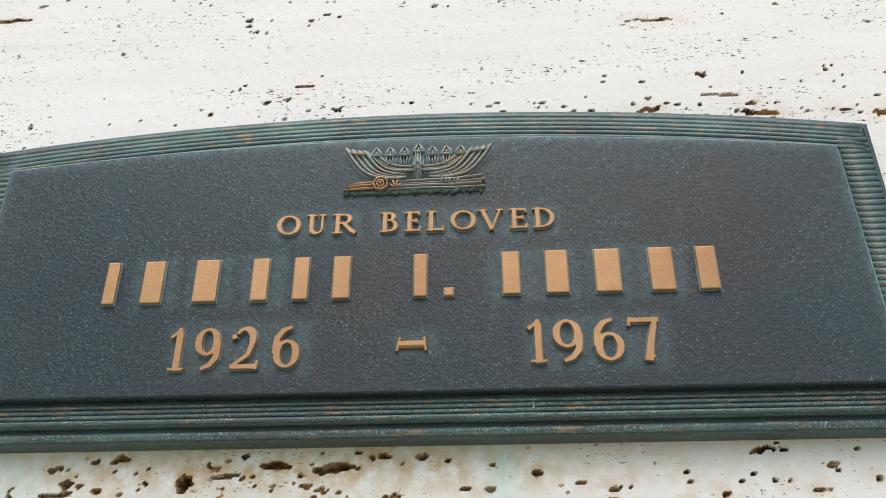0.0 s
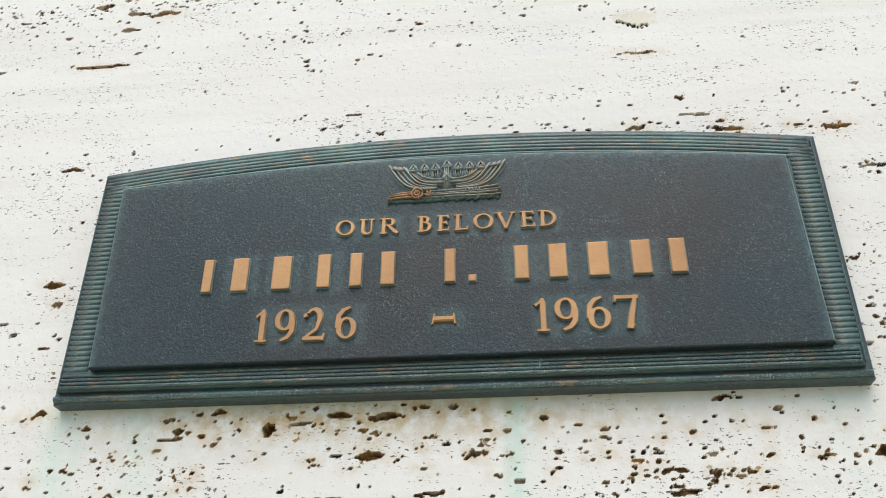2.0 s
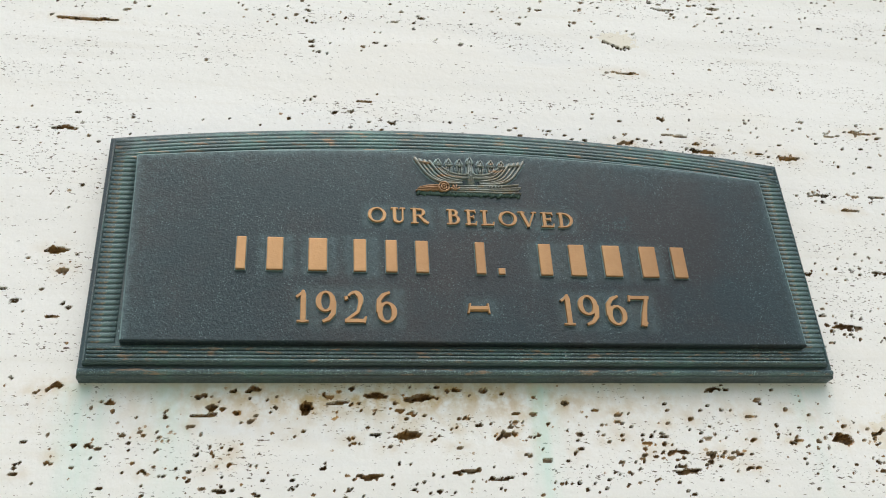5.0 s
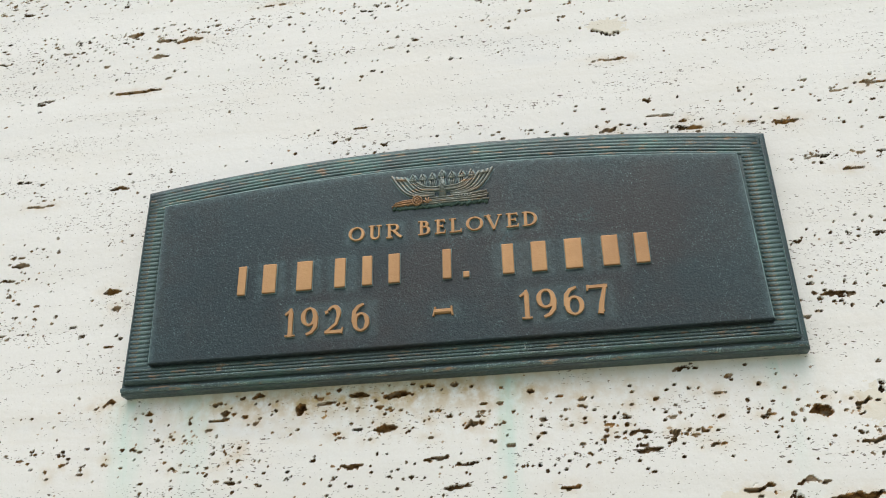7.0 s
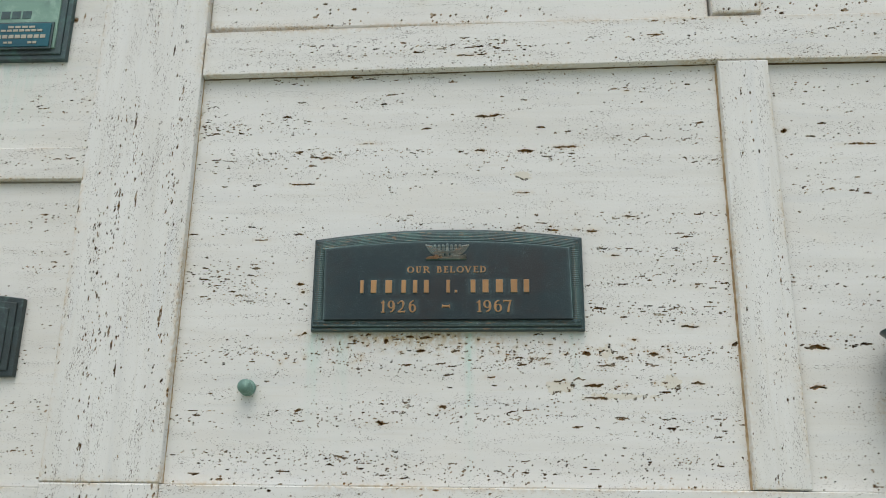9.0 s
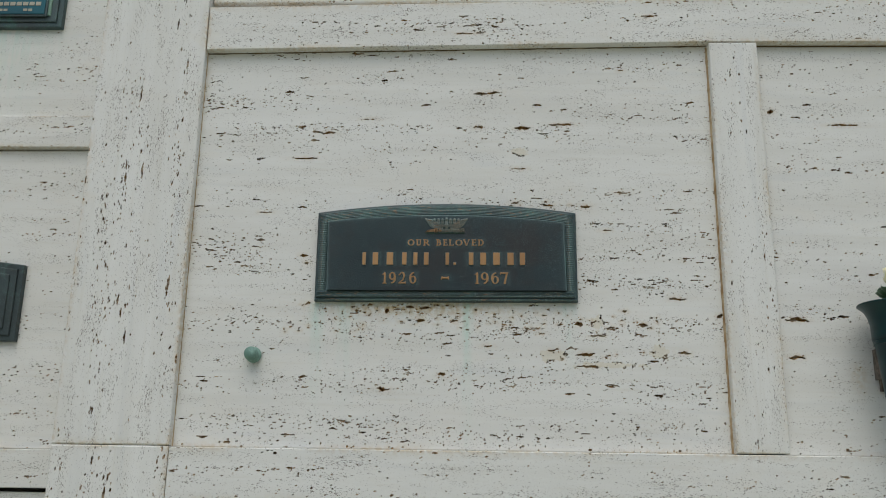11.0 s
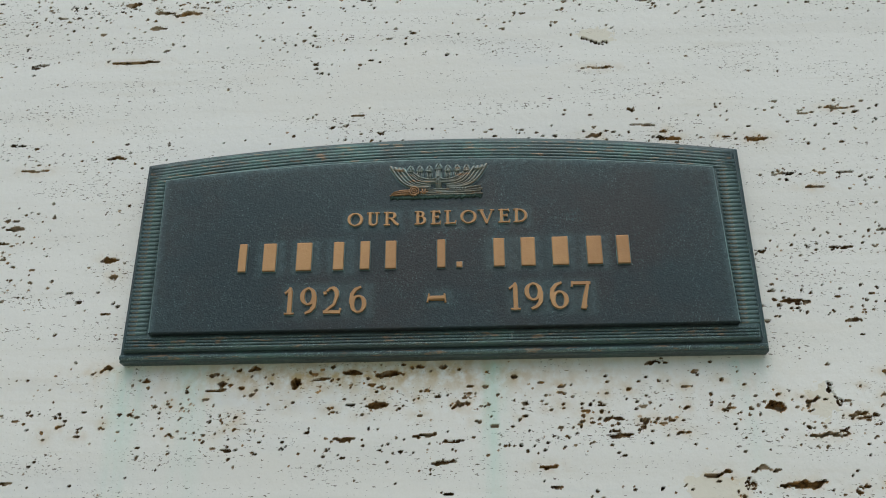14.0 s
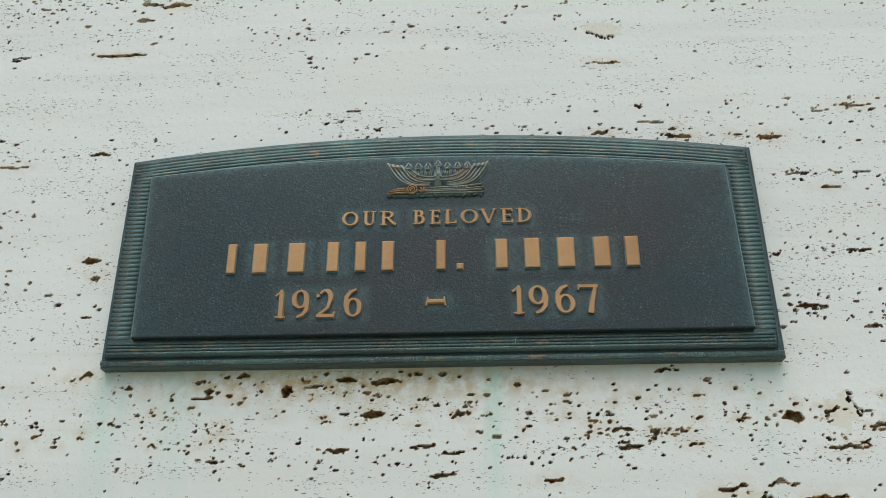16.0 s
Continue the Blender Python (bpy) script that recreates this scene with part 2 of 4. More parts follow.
def box(bm, x0, x1, y0, y1, z0, z1, bevel=0.0):
    made = bmesh.ops.create_cube(bm, size=1)["verts"]
    for v in made:
        v.co = Vector((x0 + (v.co.x + .5) * (x1 - x0), y0 + (v.co.y + .5) * (y1 - y0), z0 + (v.co.z + .5) * (z1 - z0)))
    if bevel:
        edges = list({e for v in made for e in v.link_edges})
        bmesh.ops.bevel(bm, geom=edges, offset=bevel, segments=2, affect="EDGES", profile=0.6)


def loft(bm, loops, cap_a=True, cap_b=True, closed=True):
    """Skin between point loops of equal length."""
    rings = [[bm.verts.new(p) for p in loop] for loop in loops]
    n = len(rings[0])
    for a, b in zip(rings, rings[1:]):
        for i in range(n if closed else n - 1):
            j = (i + 1) % n
            bm.faces.new((a[i], a[j], b[j], b[i]))
    if cap_a:
        bm.faces.new(rings[0][::-1])
    if cap_b:
        bm.faces.new(rings[-1])


def lathe(bm, profile, segments=40, axis="z", at=(0, 0, 0), cap_a=True, cap_b=True):
    """Turned body from (radius, height) pairs."""
    loops = []
    for r, h in profile:
        loop = []
        for i in range(segments):
            a = 2 * math.pi * i / segments
            c, s = r * math.cos(a), r * math.sin(a)
            p = (c, s, h) if axis == "z" else (c, -h, s)
            loop.append(Vector(p) + Vector(at))
        loops.append(loop)
    loft(bm, loops, cap_a, cap_b)


def ridge(bm, pts, widths, base, height):
    """A rounded raised stroke along a line of (x, z) points, its back at y = base, standing out by height."""
    pts = [Vector((p[0], p[1])) for p in pts]
    loops = []
    for i, p in enumerate(pts):
        d = (pts[min(i + 1, len(pts) - 1)] - pts[max(i - 1, 0)]).normalized()
        n = Vector((-d.y, d.x))
        f = i / max(1, len(pts) - 1)
        w = widths[0] * (1 - f) + widths[1] * f
        loop = []
        for k, lift in ((-0.5, 0.0), (-0.42, 0.6), (-0.2, 1.0), (0.2, 1.0), (0.42, 0.6), (0.5, 0.0)):
            q = p + n * (w * k)
            loop.append((q.x, base - height * lift, q.y))
        loops.append(loop)
    loft(bm, loops)


def curve_points(f, n):
    return [f(i / (n - 1)) for i in range(n)]


# ---------------------------------------------------------------- stone slabs
def lattice(seed):
    return np.random.RandomState(seed).rand(256, 256)


def value_noise(u, v, table):
    iu, iv = np.floor(u).astype(int), np.floor(v).astype(int)
    fu, fv = u - iu, v - iv
    fu, fv = fu * fu * (3 - 2 * fu), fv * fv * (3 - 2 * fv)
    a, b = table[iu % 256, iv % 256], table[(iu + 1) % 256, iv % 256]
    c, d = table[iu % 256, (iv + 1) % 256], table[(iu + 1) % 256, (iv + 1) % 256]
    return (a * (1 - fu) + b * fu) * (1 - fv) + (c * (1 - fu) + d * fu) * fv


def lines(a, b, step, fine=None):
    """Grid lines from a to b, closer together inside the stretch fine = (from, to, step)."""
    if not fine:
        return np.linspace(a, b, max(2, int(round((b - a) / step)) + 1))
    p, q, s = max(fine[0], a), min(fine[1], b), fine[2]
    runs = [lines(u, v, w)[:-1] for u, v, w in ((a, p, step), (p, q, s), (q, b, step)) if v - u > 0.001]
    return np.concatenate(runs + [[b]])


def slab(name, parent, x0, x1, z0, z1, front, back, step, seed, upright=False, cover=0.02, coarse=1.0, pits=(), fine=(None, None),
         lean=None, stains=None, clusters=(), fills=(), xstep=None, marks=5500, label=""):
    """A travertine slab whose face is truly pitted: holes lie along the bedding, in bands, ragged and of many sizes."""
    cover *= 0.12 if upright else 0.16
    rng = np.random.RandomState(seed)
    xs, zs = lines(x0, x1, xstep or step, fine[0]), lines(z0, z1, step, fine[1])
    X, Z = np.meshgrid(xs, zs)
    t1, t2, t3 = lattice(seed + 1), lattice(seed + 2), lattice(seed + 3)
    ragged = value_noise(X / 0.0026, Z / 0.0018, t1) * 0.55 + value_noise(X / 0.0010 + 9, Z / 0.0009, t2) * 0.45 - 0.5
    depth = np.zeros_like(X)
    soil_shade = np.zeros_like(X)
    rust = np.zeros_like(X)
    cell_x = fine[0][2] if fine[0] else (xstep or step)
    cell_z = fine[1][2] if fine[1] else step
    least_a, least_b = (cell_z, cell_x) if upright else (cell_x, cell_z)

    along, across = (Z, X) if upright else (X, Z)

    def stamp(cx, cz, a, b, d, dirt_shade=1.0):
        """One hole: a wavering slit along the bedding that thins towards its ends."""
        rx, rz = (b * 3.2, a * 1.15) if upright else (a * 1.15, b * 3.2)
        i0, i1 = np.searchsorted(xs, (cx - rx, cx + rx))
        j0, j1 = np.searchsorted(zs, (cz - rz, cz + rz))
        if i1 <= i0 or j1 <= j0:
            return
        w = (slice(j0, j1), slice(i0, i1))
        ca, cc = (cz, cx) if upright else (cx, cz)
        key, slim = rng.uniform(0, 90), min(1.0, a / b / 3)
        u = (along[w] - ca) / a
        across_u = u * 0 + key
        waves = max(1.5, a / 0.004)
        middle = (value_noise(u * waves * 0.7 + 60, across_u, t2) - 0.5) * 2.2 * b * slim + (value_noise(u * waves * 2 + 60, across_u, t3) - 0.5) * 0.8 * b
        thick = b * np.clip(1 - u * u, 0.0001, 1) ** 1.1 * (1 - slim * 0.75 + 1.4 * slim * value_noise(u * waves * 1.3 + 30, across_u, t1))
        r = np.abs(across[w] - cc - middle) / np.maximum(thick, 1e-5) + ragged[w] * 1.1 + np.clip(np.abs(u) - 0.9, 0, 1) * 9
        f = np.clip((1.06 - r) / 0.24, 0, 1)
        f = f * f * (3 - 2 * f)
        depth[w] = np.maximum(depth[w], d * f)
        soil_shade[w] = np.maximum(soil_shade[w], dirt_shade * np.clip((1.2 - r) / 0.2, 0, 1))

    bands = value_noise(along / 0.35, across / 0.016, t3) * 0.6 + value_noise(along / 0.07 + 5, across / 0.012 + 7, t1) * 0.4
    for cx, cz, rx, rz, boost in clusters:
        bands = bands + boost * np.exp(-((X - cx) / rx) ** 2 - ((Z - cz) / rz) ** 2)
    # single marks: many specks, fewer slits, gathered in the bands
    tries = int(marks * (x1 - x0) * (z1 - z0))
    if tries:
        px, pz = rng.uniform(x0, x1, tries), rng.uniform(z0, z1, tries)
        lure = bands[np.clip(np.searchsorted(zs, pz), 0, len(zs) - 1), np.clip(np.searchsorted(xs, px), 0, len(xs) - 1)]
        keep = rng.rand(tries) < np.clip((lure - 0.34) / 0.36, 0.04, 1) ** 2
        for cx, cz in zip(px[keep], pz[keep]):
            pick = rng.rand()
            size = rng.uniform(0.0006, 0.0013) if pick < 0.72 else rng.uniform(0.0013, 0.0028) if pick < 0.94 else rng.uniform(0.003, 0.0085)
            size *= 2.0 if upright else 1.0
            tall = rng.uniform(0.00045, 0.0008) + size * rng.uniform(0.02, 0.06 if upright else 0.16)
            stamp(cx, cz, max(size, least_a * 0.5), max(tall * 0.66, least_b * 0.34), rng.uniform(0.0014, 0.0036), rng.uniform(0.7, 1.0))
    for su, sv, share, deep, shift in (((0.0075 if upright else 0.0044) * coarse, 0.0016 * coarse, cover, 0.0045, 0), (0.016 * coarse, 0.0016 * coarse, cover * 0.34, 0.006, 40)):
        n = (value_noise(along / su + shift, across / sv + shift, t1) * 0.42 + value_noise(along / (su * 0.42) + shift, across / (sv * 0.5), t2) * 0.32
             + value_noise(along / (su * 0.2), across / (sv * 0.28) + shift, t3) * 0.26)
        n = n + np.clip(bands - 0.62, -0.3, 0.25) * 0.27
        e = (n - np.quantile(n, 1 - share)) / 0.045
        f = np.clip(e, 0, 1)
        depth = np.maximum(depth, f * 0.0018 + np.clip(e / 2.5, 0, 1) * (deep - 0.0018))
        soil_shade = np.maximum(soil_shade, np.clip((e + 0.9) / 0.9, 0, 1))
    for cx, cz, wide, tall in pits:
        a, b = wide * 0.00042, max(tall * 0.00029, least_b * 0.6)
        stamp(cx, cz, a * 1.1, b, min(0.008, 0.003 + b * 2.0))
        r2 = ((X - cx) / (a + 0.004)) ** 2 + ((Z - cz) / (b + 0.003)) ** 2
        rust = np.maximum(rust, 0.35 * np.exp(-r2))
    fill = np.zeros_like(X)
    for cx, cz, a, b in fills:
        r = np.sqrt(((X - cx) / a) ** 2 + ((Z - cz) / b) ** 2) + ragged * 1.2 + (value_noise(X / 0.009, Z / 0.006, t3) - 0.5) * 0.8
        fill = np.maximum(fill, np.clip((1.15 - r) / 0.3, 0, 1))
        rim = np.exp(-((r - 1.0) / 0.10) ** 2) * (value_noise(X / 0.006 + 3, Z / 0.006, t2) > 0.68)
        depth = np.maximum(depth, 0.0025 * rim)
        soil_shade = np.maximum(soil_shade, rim)
    # dirt and painted-in shade darken the walls up to the rim of each hole
    rim = soil_shade.copy()
    rim[1:] = np.maximum(rim[1:], soil_shade[:-1])
    rim[:-1] = np.maximum(rim[:-1], soil_shade[1:])
    rim[:, 1:] = np.maximum(rim[:, 1:], soil_shade[:, :-1])
    rim[:, :-1] = np.maximum(rim[:, :-1], soil_shade[:, 1:])
    soil_shade = np.maximum(soil_shade, 0.385 * rim)
    floor_noise = value_noise(X / 0.004, Z / 0.003, t2)
    Y = front + depth * (0.7 + 0.5 * floor_noise)
    Y[[0, -1], :] = front + 0.0012
    Y[:, [0, -1]] = front + 0.0012
    for layer in (soil_shade, fill):
        layer[[0, -1], :] = 0
        layer[:, [0, -1]] = 0
    edge = np.minimum(np.minimum(X - x0, x1 - X), np.minimum(Z - z0, z1 - Z))
    rust = np.maximum(rust, 0.6 * np.exp(-edge / 0.004) * np.clip(value_noise(X / 0.05, Z / 0.05, t2) * 2 - 0.5, 0, 1))
    patina = np.zeros_like(X)
    if stains:
        extra_rust, patina = stains(X, Z)
        rust = np.clip(rust + extra_rust, 0, 1)
    Zw = Z + (lean(X) if lean else 0)
    h, w = X.shape
    ring = np.concatenate([np.arange(w), np.arange(1, h) * w + w - 1, (h - 1) * w + np.arange(w - 2, -1, -1), np.arange(h - 2, 0, -1) * w])
    verts = np.stack([X.ravel(), Y.ravel(), Zw.ravel()], 1)
    rear = verts[ring].copy()
    rear[:, 1] = back
    verts = np.concatenate([verts, rear])
    g = np.arange(h * w).reshape(h, w)
    quads = np.stack([g[:-1, :-1], g[:-1, 1:], g[1:, 1:], g[1:, :-1]], -1).reshape(-1, 4)
    k = np.arange(len(ring))
    nxt = (k + 1) % len(ring)
    sides = np.stack([ring[nxt], ring[k], h * w + k, h * w + nxt], 1)
    faces = np.concatenate([quads, sides])
    me = bpy.data.meshes.new(name)
    me.vertices.add(len(verts))
    me.vertices.foreach_set("co", verts.astype(np.float32).ravel())
    me.loops.add(faces.size)
    me.loops.foreach_set("vertex_index", faces.astype(np.int32).ravel())
    me.polygons.add(len(faces))
    me.polygons.foreach_set("loop_start", np.arange(0, faces.size, 4, dtype=np.int32))
    me.polygons.foreach_set("use_smooth", np.zeros(len(faces), dtype=bool))
    me.update(calc_edges=True)
    for key, layer in (("soil_shade", soil_shade), ("rust", rust), ("patina", patina), ("fill", fill)):
        data = np.concatenate([layer.ravel(), np.zeros(len(rear))]).astype(np.float32)
        me.attributes.new(key, "FLOAT", "POINT").data.foreach_set("value", data)
    me.materials.append(STONE_UPRIGHT if upright else STONE_LEVEL)
    ob = new(name, me)
    ob.parent = parent
    return tagged(ob, label)


def solid(name, x0, x1, y0, y1, z0, z1, material, label, category):
    bm = bmesh.new()
    box(bm, x0, x1, y0, y1, z0, z1)
    return tagged(new(name, mesh_of(name, bm, material)), label, category, kind="structure")


# ---------------------------------------------------------------- ground and wall cores
bm = bmesh.new()
bmesh.ops.create_grid(bm, x_segments=20, y_segments=20, size=300)
tagged(new("ground", mesh_of("ground", bm, LAWN)), "dry mown lawn in front of the crypt wall", "ground", kind="structure")

wall_front = solid("wall_front", -0.510, 4.0, 0.034, 0.9, 0.0, 3.45, MASONRY_DARK, "crypt wall clad in cream travertine slabs", "wall")
wall_recess = solid("wall_recess", -4.0, -0.512, 0.434, 0.9, 0.0, 3.45, MASONRY_DARK, "recessed crypt wall clad in cream travertine slabs", "wall")

for x0, x1, y0, y1, z0, z1 in ((1.172, 4.0, -0.010, 0.034, 0.0, 3.45), (-0.512, 1.170, -0.010, 0.034, 3.033, 3.45), (-0.512, 1.170, -0.010, 0.034, 0.0, 1.147),
                               (-4.0, -1.252, 0.390, 0.434, 0.0, 3.45), (-1.250, -0.514, 0.390, 0.434, 3.033, 3.45), (-1.250, -0.514, 0.390, 0.434, 0.0, 1.147)):
    bm = bmesh.new()
    box(bm, x0, x1, y0, y1, z0, z1)
    part("facing", bm, STONE_LEVEL, wall_front if y0 < 0 else wall_recess)

FACE, PROUD = 0.0, -0.014          # the crypt fronts, and the framing strips that stand out from them

# ---------------------------------------------------------------- bronze plaques
ZC = 2.066                          # height of the middle of the large plaque


def arched(half, low, crown, bend, n=40):
    """Outline of a plaque: flat foot, upright sides, a shallow arched top; (x, z), anticlockwise."""
    pts = [(-half, low), (half, low)]
    middle = crown - bend
    for i in range(n + 1):
        x = half - 2 * half * i / n
        pts.append((x, middle + math.sqrt(bend * bend - x * x)))
    return pts


def stepped(bm, half, low, crown, bend, y0, y1, bevel):
    """An arched plate from y0 (back) to y1 (face) with a rounded edge."""
    loops = []
    for inset, y in ((0, y0), (0, y1 + bevel), (bevel * 0.3, y1 + bevel * 0.3), (bevel, y1)):
        loops.append([(x, y, z) for x, z in arched(half - inset, low + inset, crown - inset, bend - inset)])
    loft(bm, loops)


def brush(bm, pts, widths, base, height, slot=0):
    """A flat-topped raised stroke along (x, z) points, with a width at each point; its back lies at y = base."""
    pts = [Vector(p) for p in pts]
    last = len(pts) - 1
    ring = last > 2 and (pts[0] - pts[last]).length < 1e-6
    first = len(bm.faces)
    loops = []
    for i, p in enumerate(pts):
        before = pts[last - 1] if ring and i == 0 else pts[max(i - 1, 0)]
        after = pts[1] if ring and i == last else pts[min(i + 1, last)]
        d = (after - before).normalized()
        n = Vector((-d.y, d.x))
        f = i / last * (len(widths) - 1)
        k = min(int(f), len(widths) - 2)
        w = widths[k] * (k + 1 - f) + widths[k + 1] * (f - k)
        soft = min(0.00022, w * 0.2)
        loops.append([(p.x + n.x * o, base + 0.0002 if not lift else base - height * lift, p.y + n.y * o)
                      for o, lift in ((-w / 2, 0), (-w / 2 + soft * 0.3, 0.8), (-w / 2 + soft, 1), (w / 2 - soft, 1), (w / 2 - soft * 0.3, 0.8), (w / 2, 0))])
    loft(bm, loops)
    bm.faces.ensure_lookup_table()
    for f in bm.faces[first:]:
        f.material_index = slot


def arc(cu, cv, ru, rv, a, b, n=18):
    """Points on an ellipse from angle a to b, in degrees."""
    return [(cu + ru * math.cos(radians(a + (b - a) * i / n)), cv + rv * math.sin(radians(a + (b - a) * i / n))) for i in range(n + 1)]


def roman(char, w, h, T, t):
    """The strokes of an inscriptional serif character in a box w by h: (points, widths), thick strokes T and hairlines t."""
    out = []
    s = t * 0.8

    def foot(u, v, reach=1.0, left=True, right=True):
        v = s / 2 if v == 0 else h - s / 2
        out.append(([(u - (T * 0.95 * reach if left else T * 0.3), v), (u + (T * 0.95 * reach if right else T * 0.3), v)], (s, s)))

    def bowl(u, top, low, reach):
        mid, rv = (top + low) / 2, (top - low) / 2 - t / 2
        flat = max(u + 0.0001, reach - T / 2 - rv * 1.05)
        pts = [(u, mid + rv)] + arc(flat, mid, reach - T / 2 - flat, rv, 90, -90, 16) + [(u, mid - rv)]
        out.append((pts, (t, t, T * 0.8, T, T, T * 0.8, t, t)))

    stem = T * 1.1
    if char == "O":
        out.append((arc(w / 2, h / 2, w / 2 - T / 2, h / 2 - t / 2, 12, 372, 36), (T, t, t, T, T, t, t, T, T)))
    elif char == "U":
        r = (w - stem - T * 0.8) / 2
        out.append(([(stem * 0.9, h)] + arc(stem * 0.9 + r, r + t / 2, r, r, 180, 360, 18) + [(stem * 0.9 + 2 * r, h)], (T, T, T, T * 0.9, t * 1.1, t, t, t, t)))
        foot(stem * 0.9, 1)
        foot(stem * 0.9 + 2 * r, 1, 0.75)
    elif char == "V":
        out.append(([(w * 0.14, h), (w * 0.52, 0)], (T, T * 0.9)))
        out.append(([(w * 0.88, h), (w * 0.53, 0)], (t, t)))
        foot(w * 0.14, 1)
        foot(w * 0.87, 1, 0.7)
    elif char in "RBELD":
        out.append(([(stem, 0), (stem, h)], (T, T)))
        foot(stem, 0, 1, True, char == "R")
        foot(stem, 1, 1, True, char == "L")
        if char == "R":
            bowl(stem, h, h * 0.46, w * 0.84)
            out.append(([(w * 0.50, h * 0.50), (w * 0.80, h * 0.15), (w * 0.99, 0.3 * s)], (T * 0.8, T, T * 0.8)))
        elif char == "B":
            bowl(stem, h, h * 0.53, w * 0.88)
            bowl(stem, h * 0.53 + t, 0, w)
        elif char == "D":
            bowl(stem, h, 0, w)
        else:
            out.append(([(stem, t / 2), (w, t / 2)], (t, t)))
            out.append(([(w - t * 0.5, 0), (w, h * 0.24)], (t, s)))
            if char == "E":
                out.append(([(stem, h - t / 2), (w * 0.94, h - t / 2)], (t, t)))
                out.append(([(w * 0.94 - t * 0.5, h), (w * 0.94, h * 0.80)], (t, s)))
                out.append(([(stem, h * 0.53), (w * 0.78, h * 0.53)], (t, t)))
                out.append(([(w * 0.77, h * 0.63), (w * 0.77, h * 0.43)], (s, s)))
    elif char == "1":
        out.append(([(w * 0.62, 0), (w * 0.62, h * 0.86), (w * 0.58, h)], (T, T, T, T * 0.55)))
        out.append(([(w * 0.56, h * 0.93), (0, h * 0.78)], (t, t)))
        foot(w * 0.6, 0, 1.05)
    elif char in "96":
        turn = (lambda u, v: (u, v)) if char == "9" else (lambda u, v: (w - u, h - v))
        eye = arc(w * 0.48, h * 0.66, w * 0.48 - T / 2, h * 0.34 - t / 2, -20, 340, 30)
        out.append(([turn(*p) for p in eye], (T, T, t, t, T, T, t, t * 1.1, T)))
        tail = [(w - T / 2, h * 0.66), (w - T * 0.5, h * 0.48), (w * 0.84, h * 0.28), (w * 0.64, h * 0.11), (w * 0.34, s * 0.4)]
        out.append(([turn(*p) for p in tail], (T, T, T * 0.95, T * 0.8, t)))
    elif char == "2":
        top = arc(w * 0.46, h * 0.70, w * 0.44 - T / 2, h * 0.30 - t / 2, 150, -25, 16)
        out.append((top + [(w * 0.62, h * 0.34), (w * 0.12, t)], (t, t, t * 1.1, T, T, T, T * 0.9, t)))
        out.append(([(w * 0.06, h * 0.82), (w * 0.10, h * 0.72)], (t * 1.3, t * 1.3)))
        out.append(([(w * 0.02, t * 0.7), (w * 0.90, t * 0.7)], (t * 1.3, t * 1.4)))
        out.append(([(w * 0.90, 0), (w, h * 0.20)], (t * 1.2, s)))
    elif char == "7":
        out.append(([(w * 0.02, h - t * 0.7), (w, h - t * 0.7)], (t * 1.3, t * 1.4)))
        out.append(([(w * 0.04, h), (0, h * 0.80)], (t * 1.1, s)))
        out.append(([(w - T * 0.4, h * 0.99), (w * 0.68, h * 0.44), (w * 0.56, 0)], (t * 1.3, T, T * 1.15)))
        out.append(([(w * 0.44, s * 0.5), (w * 0.76, s * 1.3)], (s, s)))
    return out


def glyph(char, x0, x1, z0, z1, base, height, thick, thin):
    """A raised bronze character filling the box given, with a patinated skirt."""
    bm = bmesh.new()
    for k, (pts, widths) in enumerate(roman(char, x1 - x0, z1 - z0, thick, thin)):
        pts = [(x0 + u, z0 + v) for u, v in pts]
        brush(bm, pts, [w + 0.0007 for w in widths], base, height * 0.35 + 0.000012 * k, 1)
        brush(bm, pts, widths, base, height + 0.000012 * k)
    return mesh_of("letter", bm, BRONZE_GOLD, BRONZE_EDGE)


def bar(x0, x1, z0, z1, base, height, face=None):
    """A plain raised bar with a patinated skirt."""
    bm = bmesh.new()
    box(bm, x0 - 0.0004, x1 + 0.0004, base - height * 0.4, base + 0.0002, z0 - 0.0004, z1 + 0.0004, 0.0003)
    for f in bm.faces:
        f.material_index = 1
    n = len(bm.faces)
    box(bm, x0, x1, base - height, base, z0, z1, 0.0005)
    bm.faces.ensure_lookup_table()
    for f in bm.faces[n:]:
        f.material_index = 0
    return mesh_of("name_bar", bm, face or BRONZE_GOLD, BRONZE_EDGE)


